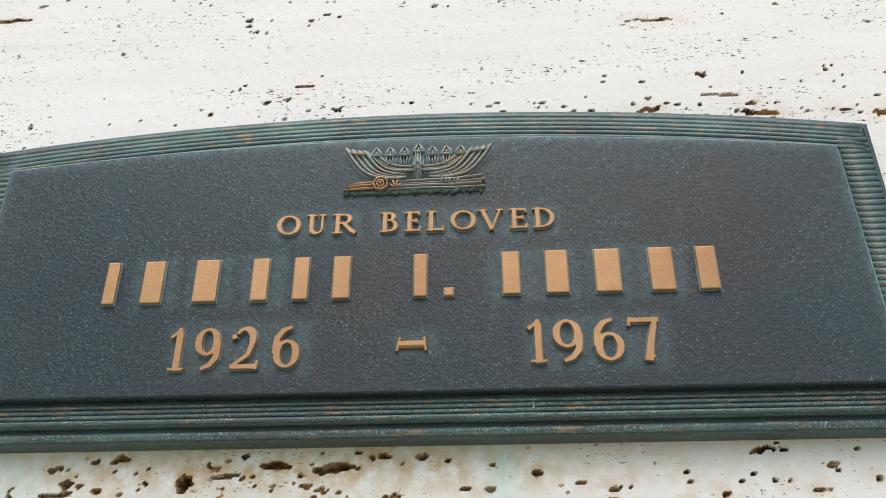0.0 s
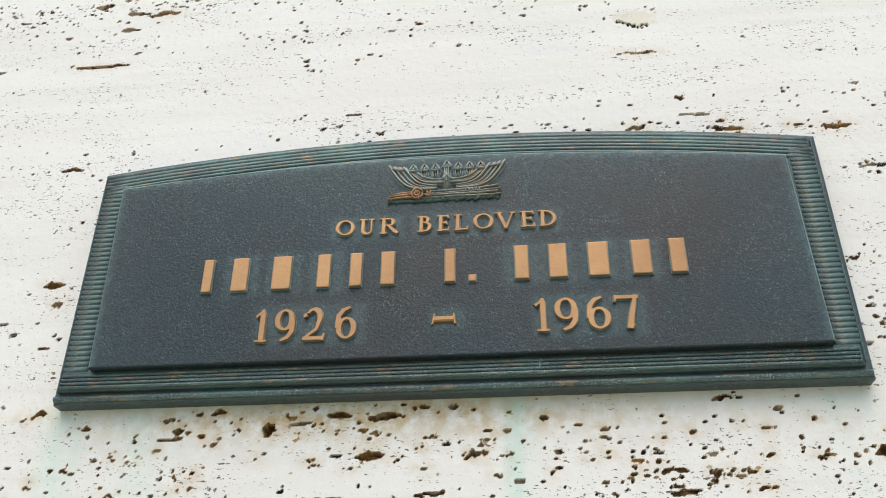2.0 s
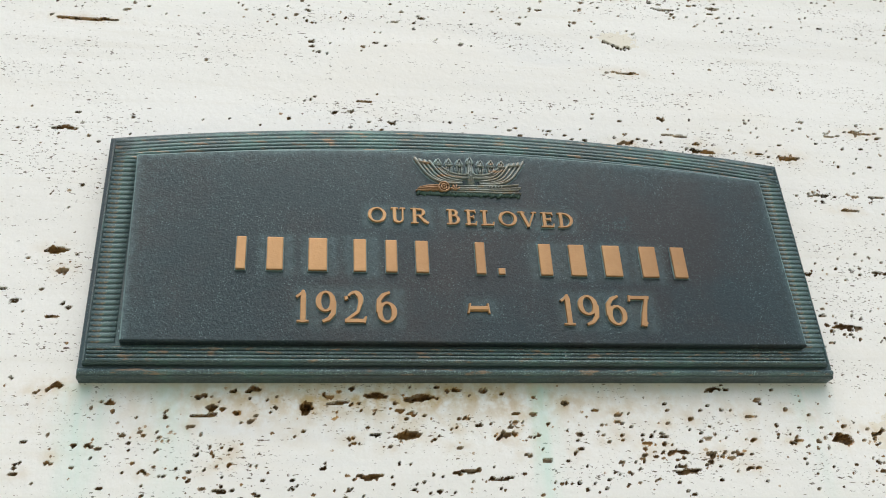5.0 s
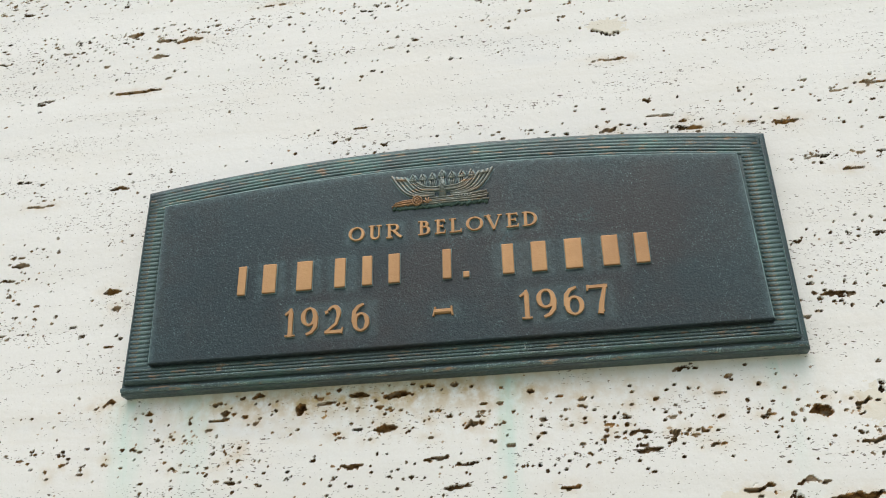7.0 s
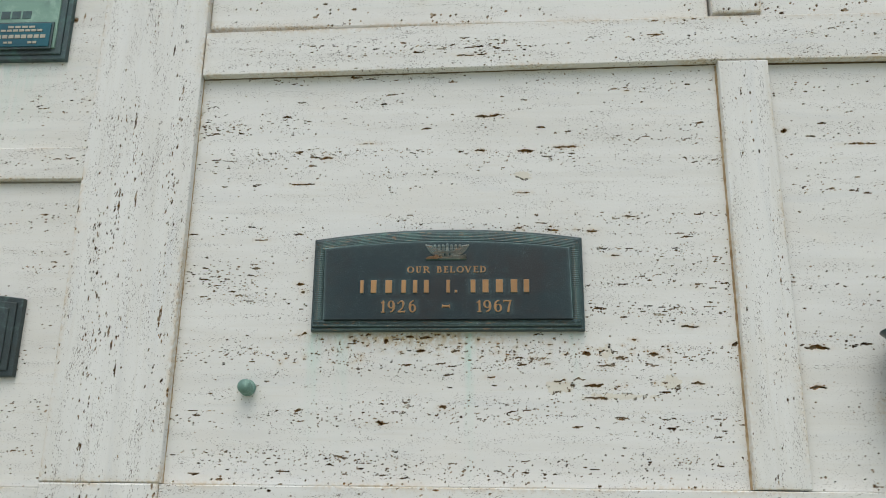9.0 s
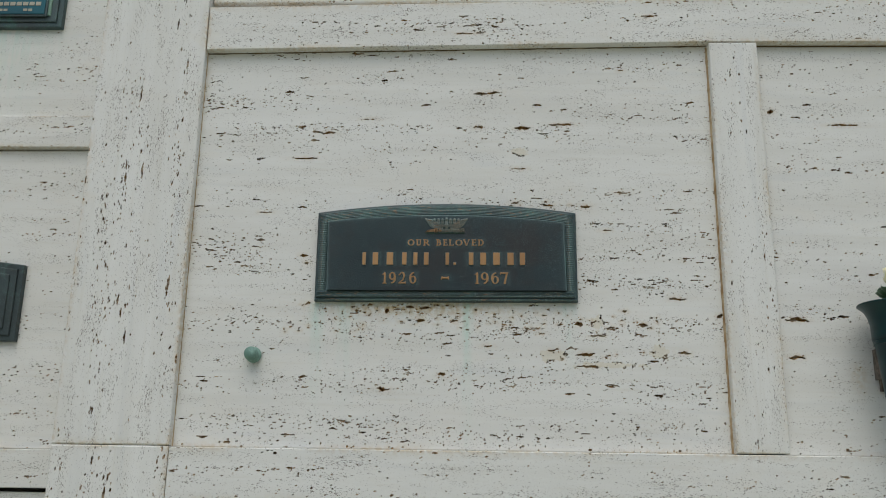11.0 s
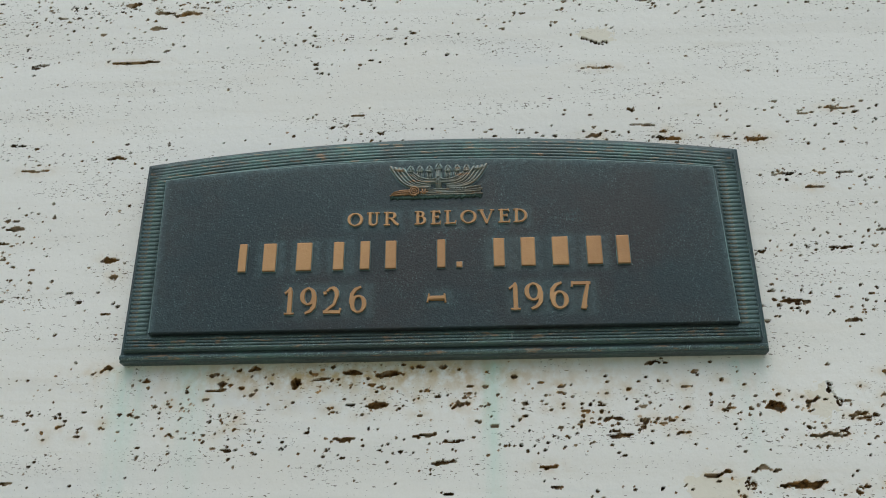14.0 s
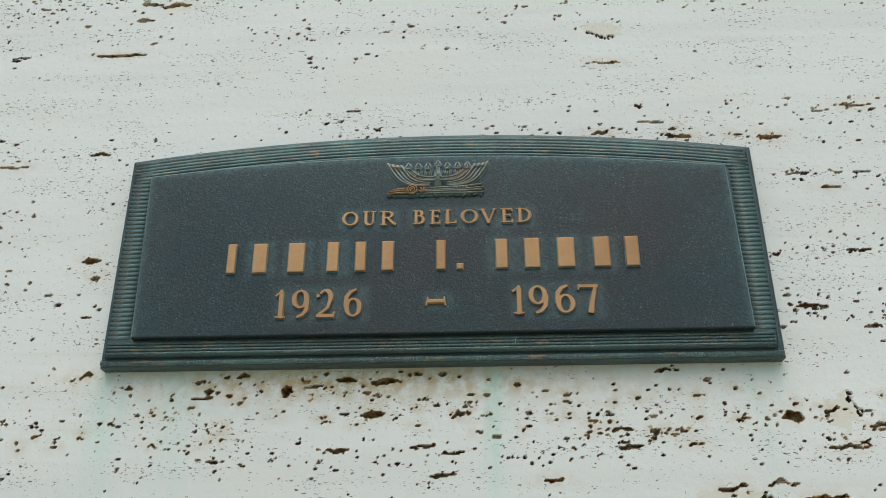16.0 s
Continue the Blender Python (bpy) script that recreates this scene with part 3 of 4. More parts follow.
def emblem(parent, base):
    """Seven-branched candlestick standing in a boat-like cradle of horns, above a leafy spray."""
    h = 0.0017
    bm = bmesh.new()
    cx = 0.0012
    halo = bmesh.new()

    def stroke(pts, widths, base, height):
        ridge(bm, pts, widths, base, height)
        ridge(halo, pts, (widths[0] + 0.0018, widths[1] + 0.0018), base, 0.0003)

    def bend(p, q, r, t):
        def at(f):
            g = 1 - f
            return tuple(g ** 3 * a + 3 * g * g * f * b + 3 * g * f * f * c + f ** 3 * d for a, b, c, d in zip(p, q, r, t))
        return at

    for side in (-1, 1):
        # the fluted horns sweep up and out from beside the stem
        for k in range(4):
            start, knee = (0.0045, 0.0334 + 0.0005 * k), (0.0208 - 0.0014 * k, 0.0320 + 0.0013 * k)
            rise, tip = (0.0228 - 0.0024 * k, 0.0385 + 0.0004 * k), (0.0284 - 0.0024 * k, 0.0480 - 0.0005 * k)
            run = bend(*[(cx + side * x, z) for x, z in (start, knee, rise, tip)])
            stroke(curve_points(run, 18), (0.0007, 0.0015), base, h * (1.1 if k in (0, 3) else 0.8))
        stroke([(cx + side * 0.0208, 0.0447), (cx + side * 0.0268, 0.0455)], (0.0008, 0.0008), base, h * 1.3)
        # the outermost branch, three ridges side by side, turning into the double beam
        for k in range(3):
            reach = 0.0175 - 0.0013 * k
            run = bend(*[(cx + side * x, z) for x, z in ((0.0, 0.0368 + 0.0009 * k), (0.0105 - 0.0010 * k, 0.0364 + 0.0010 * k), (0.0120 - 0.0008 * k, 0.0368 + 0.0012 * k), (reach, 0.0432))])
            stroke(curve_points(run, 14), (0.0008, 0.0011), base, h * (1.05 if k != 1 else 0.75))
    stroke([(cx, 0.0328), (cx, 0.0448)], (0.0040, 0.0026), base, h * 0.9)
    for du in (-0.0013, 0.0, 0.0013):
        stroke([(cx + du, 0.0330), (cx + du * 0.7, 0.0445)], (0.0007, 0.0006), base, h * 1.3)
    for du, dz in ((-0.0016, 0.0), (0.0016, 0.0), (0.0, 0.0014), (0.0, -0.0014)):
        stroke([(cx + du - 0.0006, 0.0386 + dz), (cx + du + 0.0006, 0.0386 + dz)], (0.0011, 0.0011), base, h * 1.55)
    for i in range(-3, 4):
        x = cx + i * 0.0055
        low = 0.0436 if i else 0.0450
        if abs(i) in (1, 2):
            for du in (-1, 0, 1):
                stroke([(x + du * 0.0006, 0.0388), (x + du * 0.0014, low)], (0.0007, 0.0009), base, h * (1.1 if du else 0.8))
        stroke([(x - 0.0019, low + 0.0002), (x + 0.0019, low + 0.0002)], (0.0010, 0.0010), base, h * 1.35)
        stroke([(x - 0.0009, low + 0.0008), (x - 0.0011, low + 0.0022), (x + 0.0001, low + 0.0042)], (0.0013, 0.0006), base, h * 1.1)
        stroke([(x + 0.0009, low + 0.0008), (x + 0.0012, low + 0.0022), (x + 0.0002, low + 0.0042)], (0.0013, 0.0006), base, h * 1.1)
        stroke([(x, low + 0.0008), (x + 0.0001, low + 0.0024)], (0.0020, 0.0009), base, h * 0.95)
    part("relief", bm, BRONZE_RELIEF, parent, "worn seven-branched candlestick relief", smooth=True)
    part("relief_ground", halo, BRONZE_HALO, parent, "pale patina round the relief", smooth=True)
    # the lying branch below, with a rose and a bud
    bm = bmesh.new()
    for k in range(4):
        ridge(bm, [(-0.0100 + 0.001 * k, 0.0284 + 0.0011 * k), (0.004, 0.0287 + 0.0011 * k), (0.016, 0.0285 + 0.0013 * k), (0.0268 - 0.001 * (k % 2), 0.0288 + 0.0016 * k)], (0.0008, 0.0010), base, h * (0.9 + 0.2 * (k % 2)))
    for k in range(5):
        ridge(bm, [(0.0095 + 0.0016 * k, 0.0302), (0.0108 + 0.0016 * k, 0.0324)], (0.0006, 0.0006), base, h * 1.3)
    part("branch", bm, BRONZE_RELIEF, parent, "rubbed bronze branch", smooth=True)
    bm = bmesh.new()
    for k in range(3):
        ridge(bm, [(-0.0272 + 0.001 * k, 0.0284 + 0.0010 * k), (-0.021, 0.0290 + 0.0012 * k), (-0.0150, 0.0292 + 0.0013 * k)], (0.0007, 0.0013), base, h * (1.0 + 0.15 * (k == 1)))
    for r, w in ((0.0027, 0.0009), (0.0014, 0.0009)):
        ring = [(-0.0130 + r * (1 + 0.12 * math.sin(3 * a)) * math.cos(a * math.pi / 7), 0.0308 + r * math.sin(a * math.pi / 7)) for a in range(15)]
        ridge(bm, ring, (w, w), base, h * 1.4)
    ridge(bm, [(-0.0136, 0.0308), (-0.0124, 0.0309)], (0.0012, 0.0010), base, h * 1.6)
    for a in range(4):
        c, d = math.cos(0.5 + 0.75 * a), math.sin(0.5 + 0.75 * a)
        ridge(bm, [(-0.0072, 0.0290), (-0.0072 + 0.0026 * c, 0.0290 + 0.0032 * d)], (0.0007, 0.0010), base, h * 1.3)
    part("rose", bm, BRONZE_ROSE, parent, "rubbed coppery rose and leaf", smooth=True)
    bm = bmesh.new()
    lot = random.Random(9)
    ridge(bm, [(-0.0268, 0.0275), (-0.012, 0.0272), (0.008, 0.0277), (0.0262, 0.0278)], (0.0022, 0.0024), base, h * 0.5)
    for k in range(17):
        x = -0.0262 + 0.0032 * k
        z = 0.0274 + lot.uniform(-0.0006, 0.0005)
        lean = lot.uniform(-0.0016, 0.0016)
        ridge(bm, [(x + lean, z - 0.0010), (x + 0.0004, z + 0.0002), (x - lean, z + 0.0012)], (0.0012, lot.uniform(0.0020, 0.0034)), base, h * lot.uniform(0.4, 0.8))
    part("foliage", bm, BRONZE_MOSS, parent, "dark green patinated leaves", smooth=True)


plaque = thing("memorial_plaque", "dark bronze memorial plaque with arched top and raised gilt lettering", "plaque", pose(0.0, 0, ZC, 0, -0.25, 0))
BEND = 1.225
bm = bmesh.new()
stepped(bm, 0.1784, -0.0664, 0.0722, BEND, 0.001, -0.0085, 0.0018)
part("body", bm, BRONZE_BODY, plaque, "weathered green-black bronze edge").location.x = 0.0007
bm = bmesh.new()
stepped(bm, 0.1752, -0.0616, 0.0692, BEND - 0.003, -0.0080, -0.0118, 0.0012)
part("border", bm, BRONZE_RIM, plaque)
bm = bmesh.new()
HALF, CROWN, ROUND = 0.1617, 0.0531, 1.36
stepped(bm, HALF, -0.0530, CROWN, ROUND, -0.0110, -0.0166, 0.0007)
# edge highlight as paler colour on top and side bevels, not along the foot
for f in bm.faces:
    if len(f.verts) == 4 and f.calc_center_median().z > -0.052:
        f.material_index = 1
bm.faces.ensure_lookup_table()
bmesh.ops.delete(bm, geom=[f for f in bm.faces if len(f.verts) > 4 and f.calc_center_median().y < -0.016], context="FACES_ONLY")
GRID_U, GRID_V, IN = 260, 90, 0.0007
low, high, turn = -0.0530 + IN, CROWN - IN, ROUND - IN
raised = [(a / 1000, b / 1000, 0.0092, 0.0179) for a, b in ((-51.5, -21.6), (-12.8, 52.2))]
raised += [(c / 1000 - 0.006, c / 1000 + 0.006, -0.0178, -0.0006) for c in (-95, -75, -55, 35, 51, 70, 88)]
raised += [(-0.0846, -0.0386, -0.044, -0.028), (0.0402, 0.0848, -0.044, -0.028), (-0.005, 0.005, -0.038, -0.033)]
grid, halos = [], []
for j in range(GRID_V + 1):
    for i in range(GRID_U + 1):
        x = (HALF - IN) * (2 * i / GRID_U - 1)
        top = high - turn + math.sqrt(turn * turn - x * x)
        z = low + (top - low) * j / GRID_V
        grid.append(bm.verts.new((x, -0.0166, z)))
        near = min(math.hypot(max(a - x, 0, x - b), max(c - z, 0, z - d)) for a, b, c, d in raised)
        edge = min(HALF - abs(x), top - z)
        halos.append(max(0.27 * math.exp(-(near / 0.0028) ** 2), 0.7 * math.exp(-edge / 0.0025), 0.15 * math.exp(-edge / 0.02)))
for j in range(GRID_V):
    for i in range(GRID_U):
        k = j * (GRID_U + 1) + i
        bm.faces.new((grid[k], grid[k + 1], grid[k + GRID_U + 2], grid[k + GRID_U + 1]))
for v in bm.verts:
    v.co.z -= 0.0035 * v.co.x * (v.co.z + 0.053) / 0.1      # cast a little askew
    v.co.x += 0.0004 - 0.025 * v.co.z
field_mesh = mesh_of("field", bm, BRONZE_FIELD, BRONZE_EDGE)
field_mesh.attributes.new("halo", "FLOAT", "POINT").data.foreach_set("value", [0.0] * (len(field_mesh.vertices) - len(halos)) + halos)
part("field", field_mesh, None, plaque, "dark pebbled bronze field")
# ribs that run with the arch and along the foot, and short ribs up both sides
for k in range(6):
    r = BEND - 0.0052 - 0.0021 * k
    half = 0.1737
    bm = bmesh.new()
    mid = 0.0668 - 0.0021 * k - r
    ridge(bm, [(-half + 2 * half * i / 40, mid + math.sqrt(r * r - (-half + 2 * half * i / 40) ** 2)) for i in range(41)], (0.00195, 0.00195), -0.0116, (0.0005, 0.0005, 0.0006, 0.0008, 0.0010, 0.0010)[k])
    part("rib", bm, BRONZE_RIB, plaque, smooth=True)
for k in range(4):
    bm = bmesh.new()
    z = -0.0547 - 0.0018 * k
    ridge(bm, [(-0.1735 + 0.347 * i / 12, z) for i in range(13)], (0.0017, 0.0017), -0.0116, 0.0012)
    part("rib", bm, BRONZE_FOOT, plaque, smooth=True)
bm = bmesh.new()
ridge(bm, [(-0.1770 + 0.355 * i / 12, -0.0641) for i in range(13)], (0.0030, 0.0030), -0.0080, 0.0018)
part("lip", bm, BRONZE_FOOT, plaque, smooth=True)
bm = bmesh.new()
ridge(bm, [(-0.0057, 0), (0.0057, 0)], (0.0025, 0.0025), 0, 0.0008)
rung = mesh_of("rib", bm, BRONZE_RIB, smooth=True)
for side in (-1, 1):
    for k in range(39):
        ob = part("rib", rung, None, plaque)
        ob.location = (side * 0.1688 + 0.0007, -0.0115, -0.0512 + 0.00262 * k)
    bm = bmesh.new()
    ridge(bm, [(side * 0.1747 + 0.0004, -0.0605), (side * 0.1747 + 0.0004, 0.0535)], (0.001, 0.001), -0.0112, 0.0011)
    part("rim_bead", bm, BRONZE_RIM, plaque)
bm = bmesh.new()
ridge(bm, [(0.0408, -0.0584), (0.0411, -0.0570), (0.0409, -0.0556)], (0.0006, 0.0004), -0.0125, 0.0003)
part("chip", bm, PALE_FLECK, plaque, "pale fleck on the ribbed foot")
emblem(plaque, -0.0165)

FIELD = -0.0165
for char, a, b in (("O", -51.5, -42.3), ("U", -40.2, -32.6), ("R", -30.6, -21.6), ("B", -12.8, -5.8), ("E", -3.6, 2.4), ("L", 4.4, 11.2),
                   ("O", 13.6, 23.2), ("V", 24.2, 33.2), ("E", 35.2, 42.0), ("D", 43.8, 52.2)):
    part("letter", glyph(char, a / 1000, b / 1000, 0.0092, 0.0179, FIELD, 0.0015, 0.0019, 0.0011), None, plaque)
for char, a, b in (("1", -84.6, -79.6), ("9", -76.0, -66.4), ("2", -62.8, -53.0), ("6", -48.4, -38.6), ("1", 40.2, 45.6), ("9", 48.4, 58.8), ("6", 62.2, 72.6), ("7", 74.6, 84.8)):
    part("numeral", glyph(char, a / 1000, b / 1000, -0.0440, -0.0280, FIELD, 0.0017, 0.0027, 0.0015), None, plaque)
bm = bmesh.new()
ridge(bm, [(-0.0045, -0.0358), (0.0045, -0.0358)], (0.0030, 0.0030), FIELD, 0.0016)
ridge(bm, [(-0.0050, -0.0384), (-0.0040, -0.0334)], (0.0013, 0.0013), FIELD, 0.0015)
ridge(bm, [(0.0050, -0.0384), (0.0044, -0.0334)], (0.0013, 0.0013), FIELD, 0.0015)
part("dash", bm, BRONZE_GOLD, plaque)
for a, b in ((-115, -106), (-102.5, -87.5), (-84, -66.5), (-61.5, -49.5), (-46, -35), (-32, -19.5), (-2, 7.5), (29, 41.5), (43.5, 59.5), (60.5, 78.5), (80, 97), (97.5, 111.5)):
    c, half = (a + b) / 2000, (b - a) / 2000 * 0.5
    part("name_bar", bar(c - half, c + half, -0.0178, -0.0006, FIELD, 0.0018), None, plaque)
part("name_bar", bar(0.0112, 0.0146, -0.0178, -0.0144, FIELD, 0.0015), None, plaque)


def side_plaque(name, label, x, z, half, low, crown, bend, outer, inner, y):
    """A bronze plaque on the recessed wall, with a raised name plate on it."""
    ob = thing(name, label, "plaque", pose(x, y, z))
    for nm, inset, y0, y1, mat in (("body", 0, 0.001, -0.012, outer), ("border", 0.010, -0.011, -0.016, outer), ("field", 0.022, -0.0155, -0.019, inner)):
        bm = bmesh.new()
        stepped(bm, half - inset, low + inset, crown - inset, bend - inset, y0, y1, 0.002)
        part(nm, bm, mat, ob)
    return ob


def name_plate(parent, x0, x1, z0, z1, y, edge, face):
    bm = bmesh.new()
    box(bm, x0, x1, y - 0.004, y + 0.001, z0, z1, 0.001)
    pl = part("name_plate", bm, edge, parent)
    bm = bmesh.new()
    box(bm, x0 + 0.004, x1 - 0.004, y - 0.006, y - 0.003, z0 + 0.004, z1 - 0.004, 0.001)
    part("plate_face", bm, face, pl)
    return y - 0.006


grey_plaque = side_plaque("memorial_plaque", "grey-green bronze plaque with a small raised name plate", -0.974, 2.0, 0.180, 0.0, 0.155, 1.30, BRONZE_GREY, BRONZE_GREY, 0.400)
f = name_plate(grey_plaque, -0.10, 0.142, 0.019, 0.063, -0.0185, BRONZE_RIM, BRONZE_GREY)
for a, b in ((-0.06, -0.01), (0.0, 0.03), (0.045, 0.118)):
    part("name_bar", bar(a, b, 0.046, 0.053, f, 0.001, BRONZE_RELIEF), None, grey_plaque)
for a, b in ((0.0, 0.04), (0.07, 0.11)):
    part("name_bar", bar(a, b, 0.029, 0.036, f, 0.001, BRONZE_RELIEF), None, grey_plaque)

green_plaque = side_plaque("memorial_plaque", "pale green bronze plaque with a teal name plate", -0.972, 2.632, 0.184, 0.0, 0.185, 9.0, BRONZE_RIM, BRONZE_GREEN, 0.400)
f = name_plate(green_plaque, 0.028, 0.156, 0.019, 0.079, -0.0185, BRONZE_RIM, BRONZE_BLUE)
for a, b in ((0.02, 0.038), (0.042, 0.060), (0.064, 0.082), (0.086, 0.104)):
    part("name_bar", bar(a, b, 0.089, 0.106, -0.0185, 0.0015, BRONZE_RIM), None, green_plaque)
for z, a, b in ((0.067, 0.05, 0.108), (0.059, 0.036, 0.124), (0.044, 0.028, 0.132), (0.032, 0.045, 0.065), (0.032, 0.095, 0.115)):
    n = max(1, round((b - a) / 0.013))
    for k in range(n):
        part("name_bar", bar(a + 0.014 + (b - a) * k / n, a + 0.014 + (b - a) * (k + 0.8) / n, z - 0.003, z - 0.003 + (0.008 if z == 0.044 else 0.005), f, 0.001, BRONZE_CREAM), None, green_plaque)

# ---------------------------------------------------------------- bolt for a vase
bolt = thing("bolt", "green patinated bronze knob bolted to the crypt front", "bolt", pose(-0.2562, 0, 1.9252))
bm = bmesh.new()
lathe(bm, ((0.0092, -0.001), (0.0104, 0.0012), (0.0107, 0.0045), (0.0098, 0.0078), (0.0072, 0.0096), (0.0055, 0.0104)), 32, "y")
part("base", bm, BRONZE_KNOB, bolt, smooth=True)
bm = bmesh.new()
lathe(bm, ((0.0052, 0.009), (0.0054, 0.0108), (0.0076, 0.0116), (0.0090, 0.0136), (0.0095, 0.0166), (0.0090, 0.0198), (0.0072, 0.0224), (0.0042, 0.0242), (0.0012, 0.0247)), 32, "y")
part("knob", bm, BRONZE_KNOB, bolt, smooth=True)

# ---------------------------------------------------------------- vase with a rose
VX, VY = 0.577, -0.058
vase = thing("flower_vase", "dark green plastic cone vase hung on the crypt wall", "vase", pose(VX, VY, -0.004))
bm = bmesh.new()
lathe(bm, ((0.001, 1.822), (0.009, 1.8235), (0.016, 1.829), (0.0205, 1.839), (0.0232, 1.853), (0.0262, 1.888), (0.0292, 1.925), (0.0312, 1.948),
           (0.0335, 1.949), (0.0338, 1.953), (0.034, 1.968), (0.0365, 1.979), (0.0405, 1.987), (0.0465, 1.9925), (0.0478, 1.9938), (0.0472, 1.995),
           (0.0455, 1.9943), (0.0395, 1.989), (0.0350, 1.980), (0.0322, 1.966), (0.029, 1.94), (0.024, 1.86), (0.012, 1.84)), 48)
part("cup", bm, VASE_PLASTIC, vase, smooth=True)
bm = bmesh.new()
lathe(bm, ((0.0300, 1.943), (0.0322, 1.9433), (0.0326, 1.9475), (0.0318, 1.948)), 48, cap_a=False, cap_b=False)
part("ring", bm, VASE_PLASTIC, vase)
bm = bmesh.new()
box(bm, -0.012, -0.008, 0.020, 0.060, 1.905, 1.945, 0.001)
box(bm, 0.008, 0.012, 0.020, 0.060, 1.905, 1.945, 0.001)
box(bm, -0.0075, 0.0075, 0.0525, 0.059, 1.890, 1.950, 0.001)
part("bracket", bm, VASE_METAL, vase, "dark tarnished bracket")


def petal(bm, size, curl, turn, tilt, at, wide=1.0):
    """A cupped petal of a little thickness."""
    n = 7
    m = Matrix.Translation(at) @ Matrix.Rotation(turn, 4, "Z") @ Matrix.Rotation(tilt, 4, "X")
    sheets = []
    for off in (0.0, 0.0005):
        rows = []
        for j in range(n):
            v = j / (n - 1)
            half = size * wide * 0.62 * math.sin(math.pi * (0.12 + 0.70 * v)) ** 0.8
            row = []
            for i in range(n):
                u = i / (n - 1) * 2 - 1
                y = -curl * size * (0.55 * math.sin(v * math.pi * 0.6) - 0.45 * u * u) - off + max(0, v - 0.75) * size * 0.5 * (1 - curl)
                row.append(bm.verts.new(m @ Vector((u * half, y, v * size * (1 - 0.10 * u * u)))))
            rows.append(row)
        sheets.append(rows)
    a, b = sheets
    for j in range(n - 1):
        for i in range(n - 1):
            bm.faces.new((a[j][i], a[j][i + 1], a[j + 1][i + 1], a[j + 1][i]))
            bm.faces.new((b[j][i + 1], b[j][i], b[j + 1][i], b[j + 1][i + 1]))
    edge = [(0, i) for i in range(n)] + [(j, n - 1) for j in range(1, n)] + [(n - 1, i) for i in range(n - 2, -1, -1)] + [(j, 0) for j in range(n - 2, 0, -1)]
    for (j, i), (q, p) in zip(edge, edge[1:] + edge[:1]):
        bm.faces.new((a[j][i], b[j][i], b[q][p], a[q][p]))


rose = thing("rose", "cream white rose bloom leaning out of the vase", "flower", pose(0.604, -0.075, 1.997, 18, -6, 0))
rnd = random.Random(4)
for ring, (count, size, curl, tilt, r) in enumerate(((3, 0.039, 1.0, -4, 0.002), (4, 0.043, 0.85, 6, 0.006), (5, 0.045, 0.7, 20, 0.009), (6, 0.046, 0.5, 38, 0.011))):
    for k in range(count):
        a = 2 * math.pi * (k + 0.37 * ring) / count + rnd.uniform(-0.15, 0.15)
        bm = bmesh.new()
        petal(bm, size * rnd.uniform(0.94, 1.06), curl, a, radians(tilt + rnd.uniform(-5, 5)), (r * math.sin(a), -r * math.cos(a), 0.006 - 0.001 * ring), 1.25)
        part("petal", bm, PETAL, rose, smooth=True)
bm = bmesh.new()
lathe(bm, ((0.002, -0.09), (0.0022, -0.01), (0.006, 0.0), (0.009, 0.008)), 12)
part("stem", bm, LEAF, rose, smooth=True)
for a, tilt, size in ((-100, 58, 0.036), (-70, 50, 0.040), (-125, 66, 0.036), (60, 60, 0.038)):
    bm = bmesh.new()
    petal(bm, size, 0.35, radians(a), radians(tilt), (-0.022, 0.004, -0.004), 0.75)
    part("leaf", bm, LEAF, rose, smooth=True)


# ---------------------------------------------------------------- travertine cladding
PITS_ABOVE = ((0.056, 2.309, 43, 6), (0.045, 2.256, 13, 7), (0.107, 2.255, 26, 6), (0.163, 2.26, 42, 5), (-0.17, 2.247, 20, 6), (-0.202, 2.208, 49, 2),
              (-0.111, 2.268, 33, 2), (0.245, 2.158, 25, 3), (0.194, 2.138, 16, 5), (0.102, 2.193, 28, 2), (-0.253, 2.127, 23, 2), (-0.196, 2.065, 12, 4),
              (-0.192, 2.054, 6, 5), (0.095, 2.142, 15, 3), (0.144, 2.139, 16, 2), (0.222, 2.103, 18, 2), (-0.134, 2.372, 22, 4), (0.249, 2.345, 9, 3))
PITS_BELOW = ((-0.187, 1.997, 8, 5), (-0.124, 1.993, 9, 4), (-0.079, 1.988, 6, 10), (-0.048, 1.993, 13, 4), (-0.027, 1.992, 19, 4), (0.003, 1.996, 4, 4),
              (-0.033, 1.975, 14, 6), (0.011, 1.974, 8, 5), (0.068, 1.984, 5, 3), (0.111, 1.965, 6, 4), (0.13, 1.958, 10, 2), (0.042, 1.99, 4, 3),
              (-0.102, 1.996, 8, 3), (-0.12, 1.988, 5, 4), (0.314, 2.008, 26, 6), (0.181, 1.972, 13, 6), (0.189, 1.931, 28, 5), (0.19, 1.915, 35, 3),
              (0.319, 1.934, 21, 4), (0.206, 1.956, 24, 3), (0.058, 1.941, 16, 2), (0.267, 1.972, 15, 6), (0.146, 1.937, 16, 4), (-0.081, 1.882, 21, 6))
PITS_MORE = ((-0.003, 1.901, 12, 6), (0.369, 1.985, 9, 9), (0.325, 2.06, 9, 2), (0.20, 1.975, 9, 5), (0.225, 1.968, 10, 4), (0.242, 1.99, 8, 3))

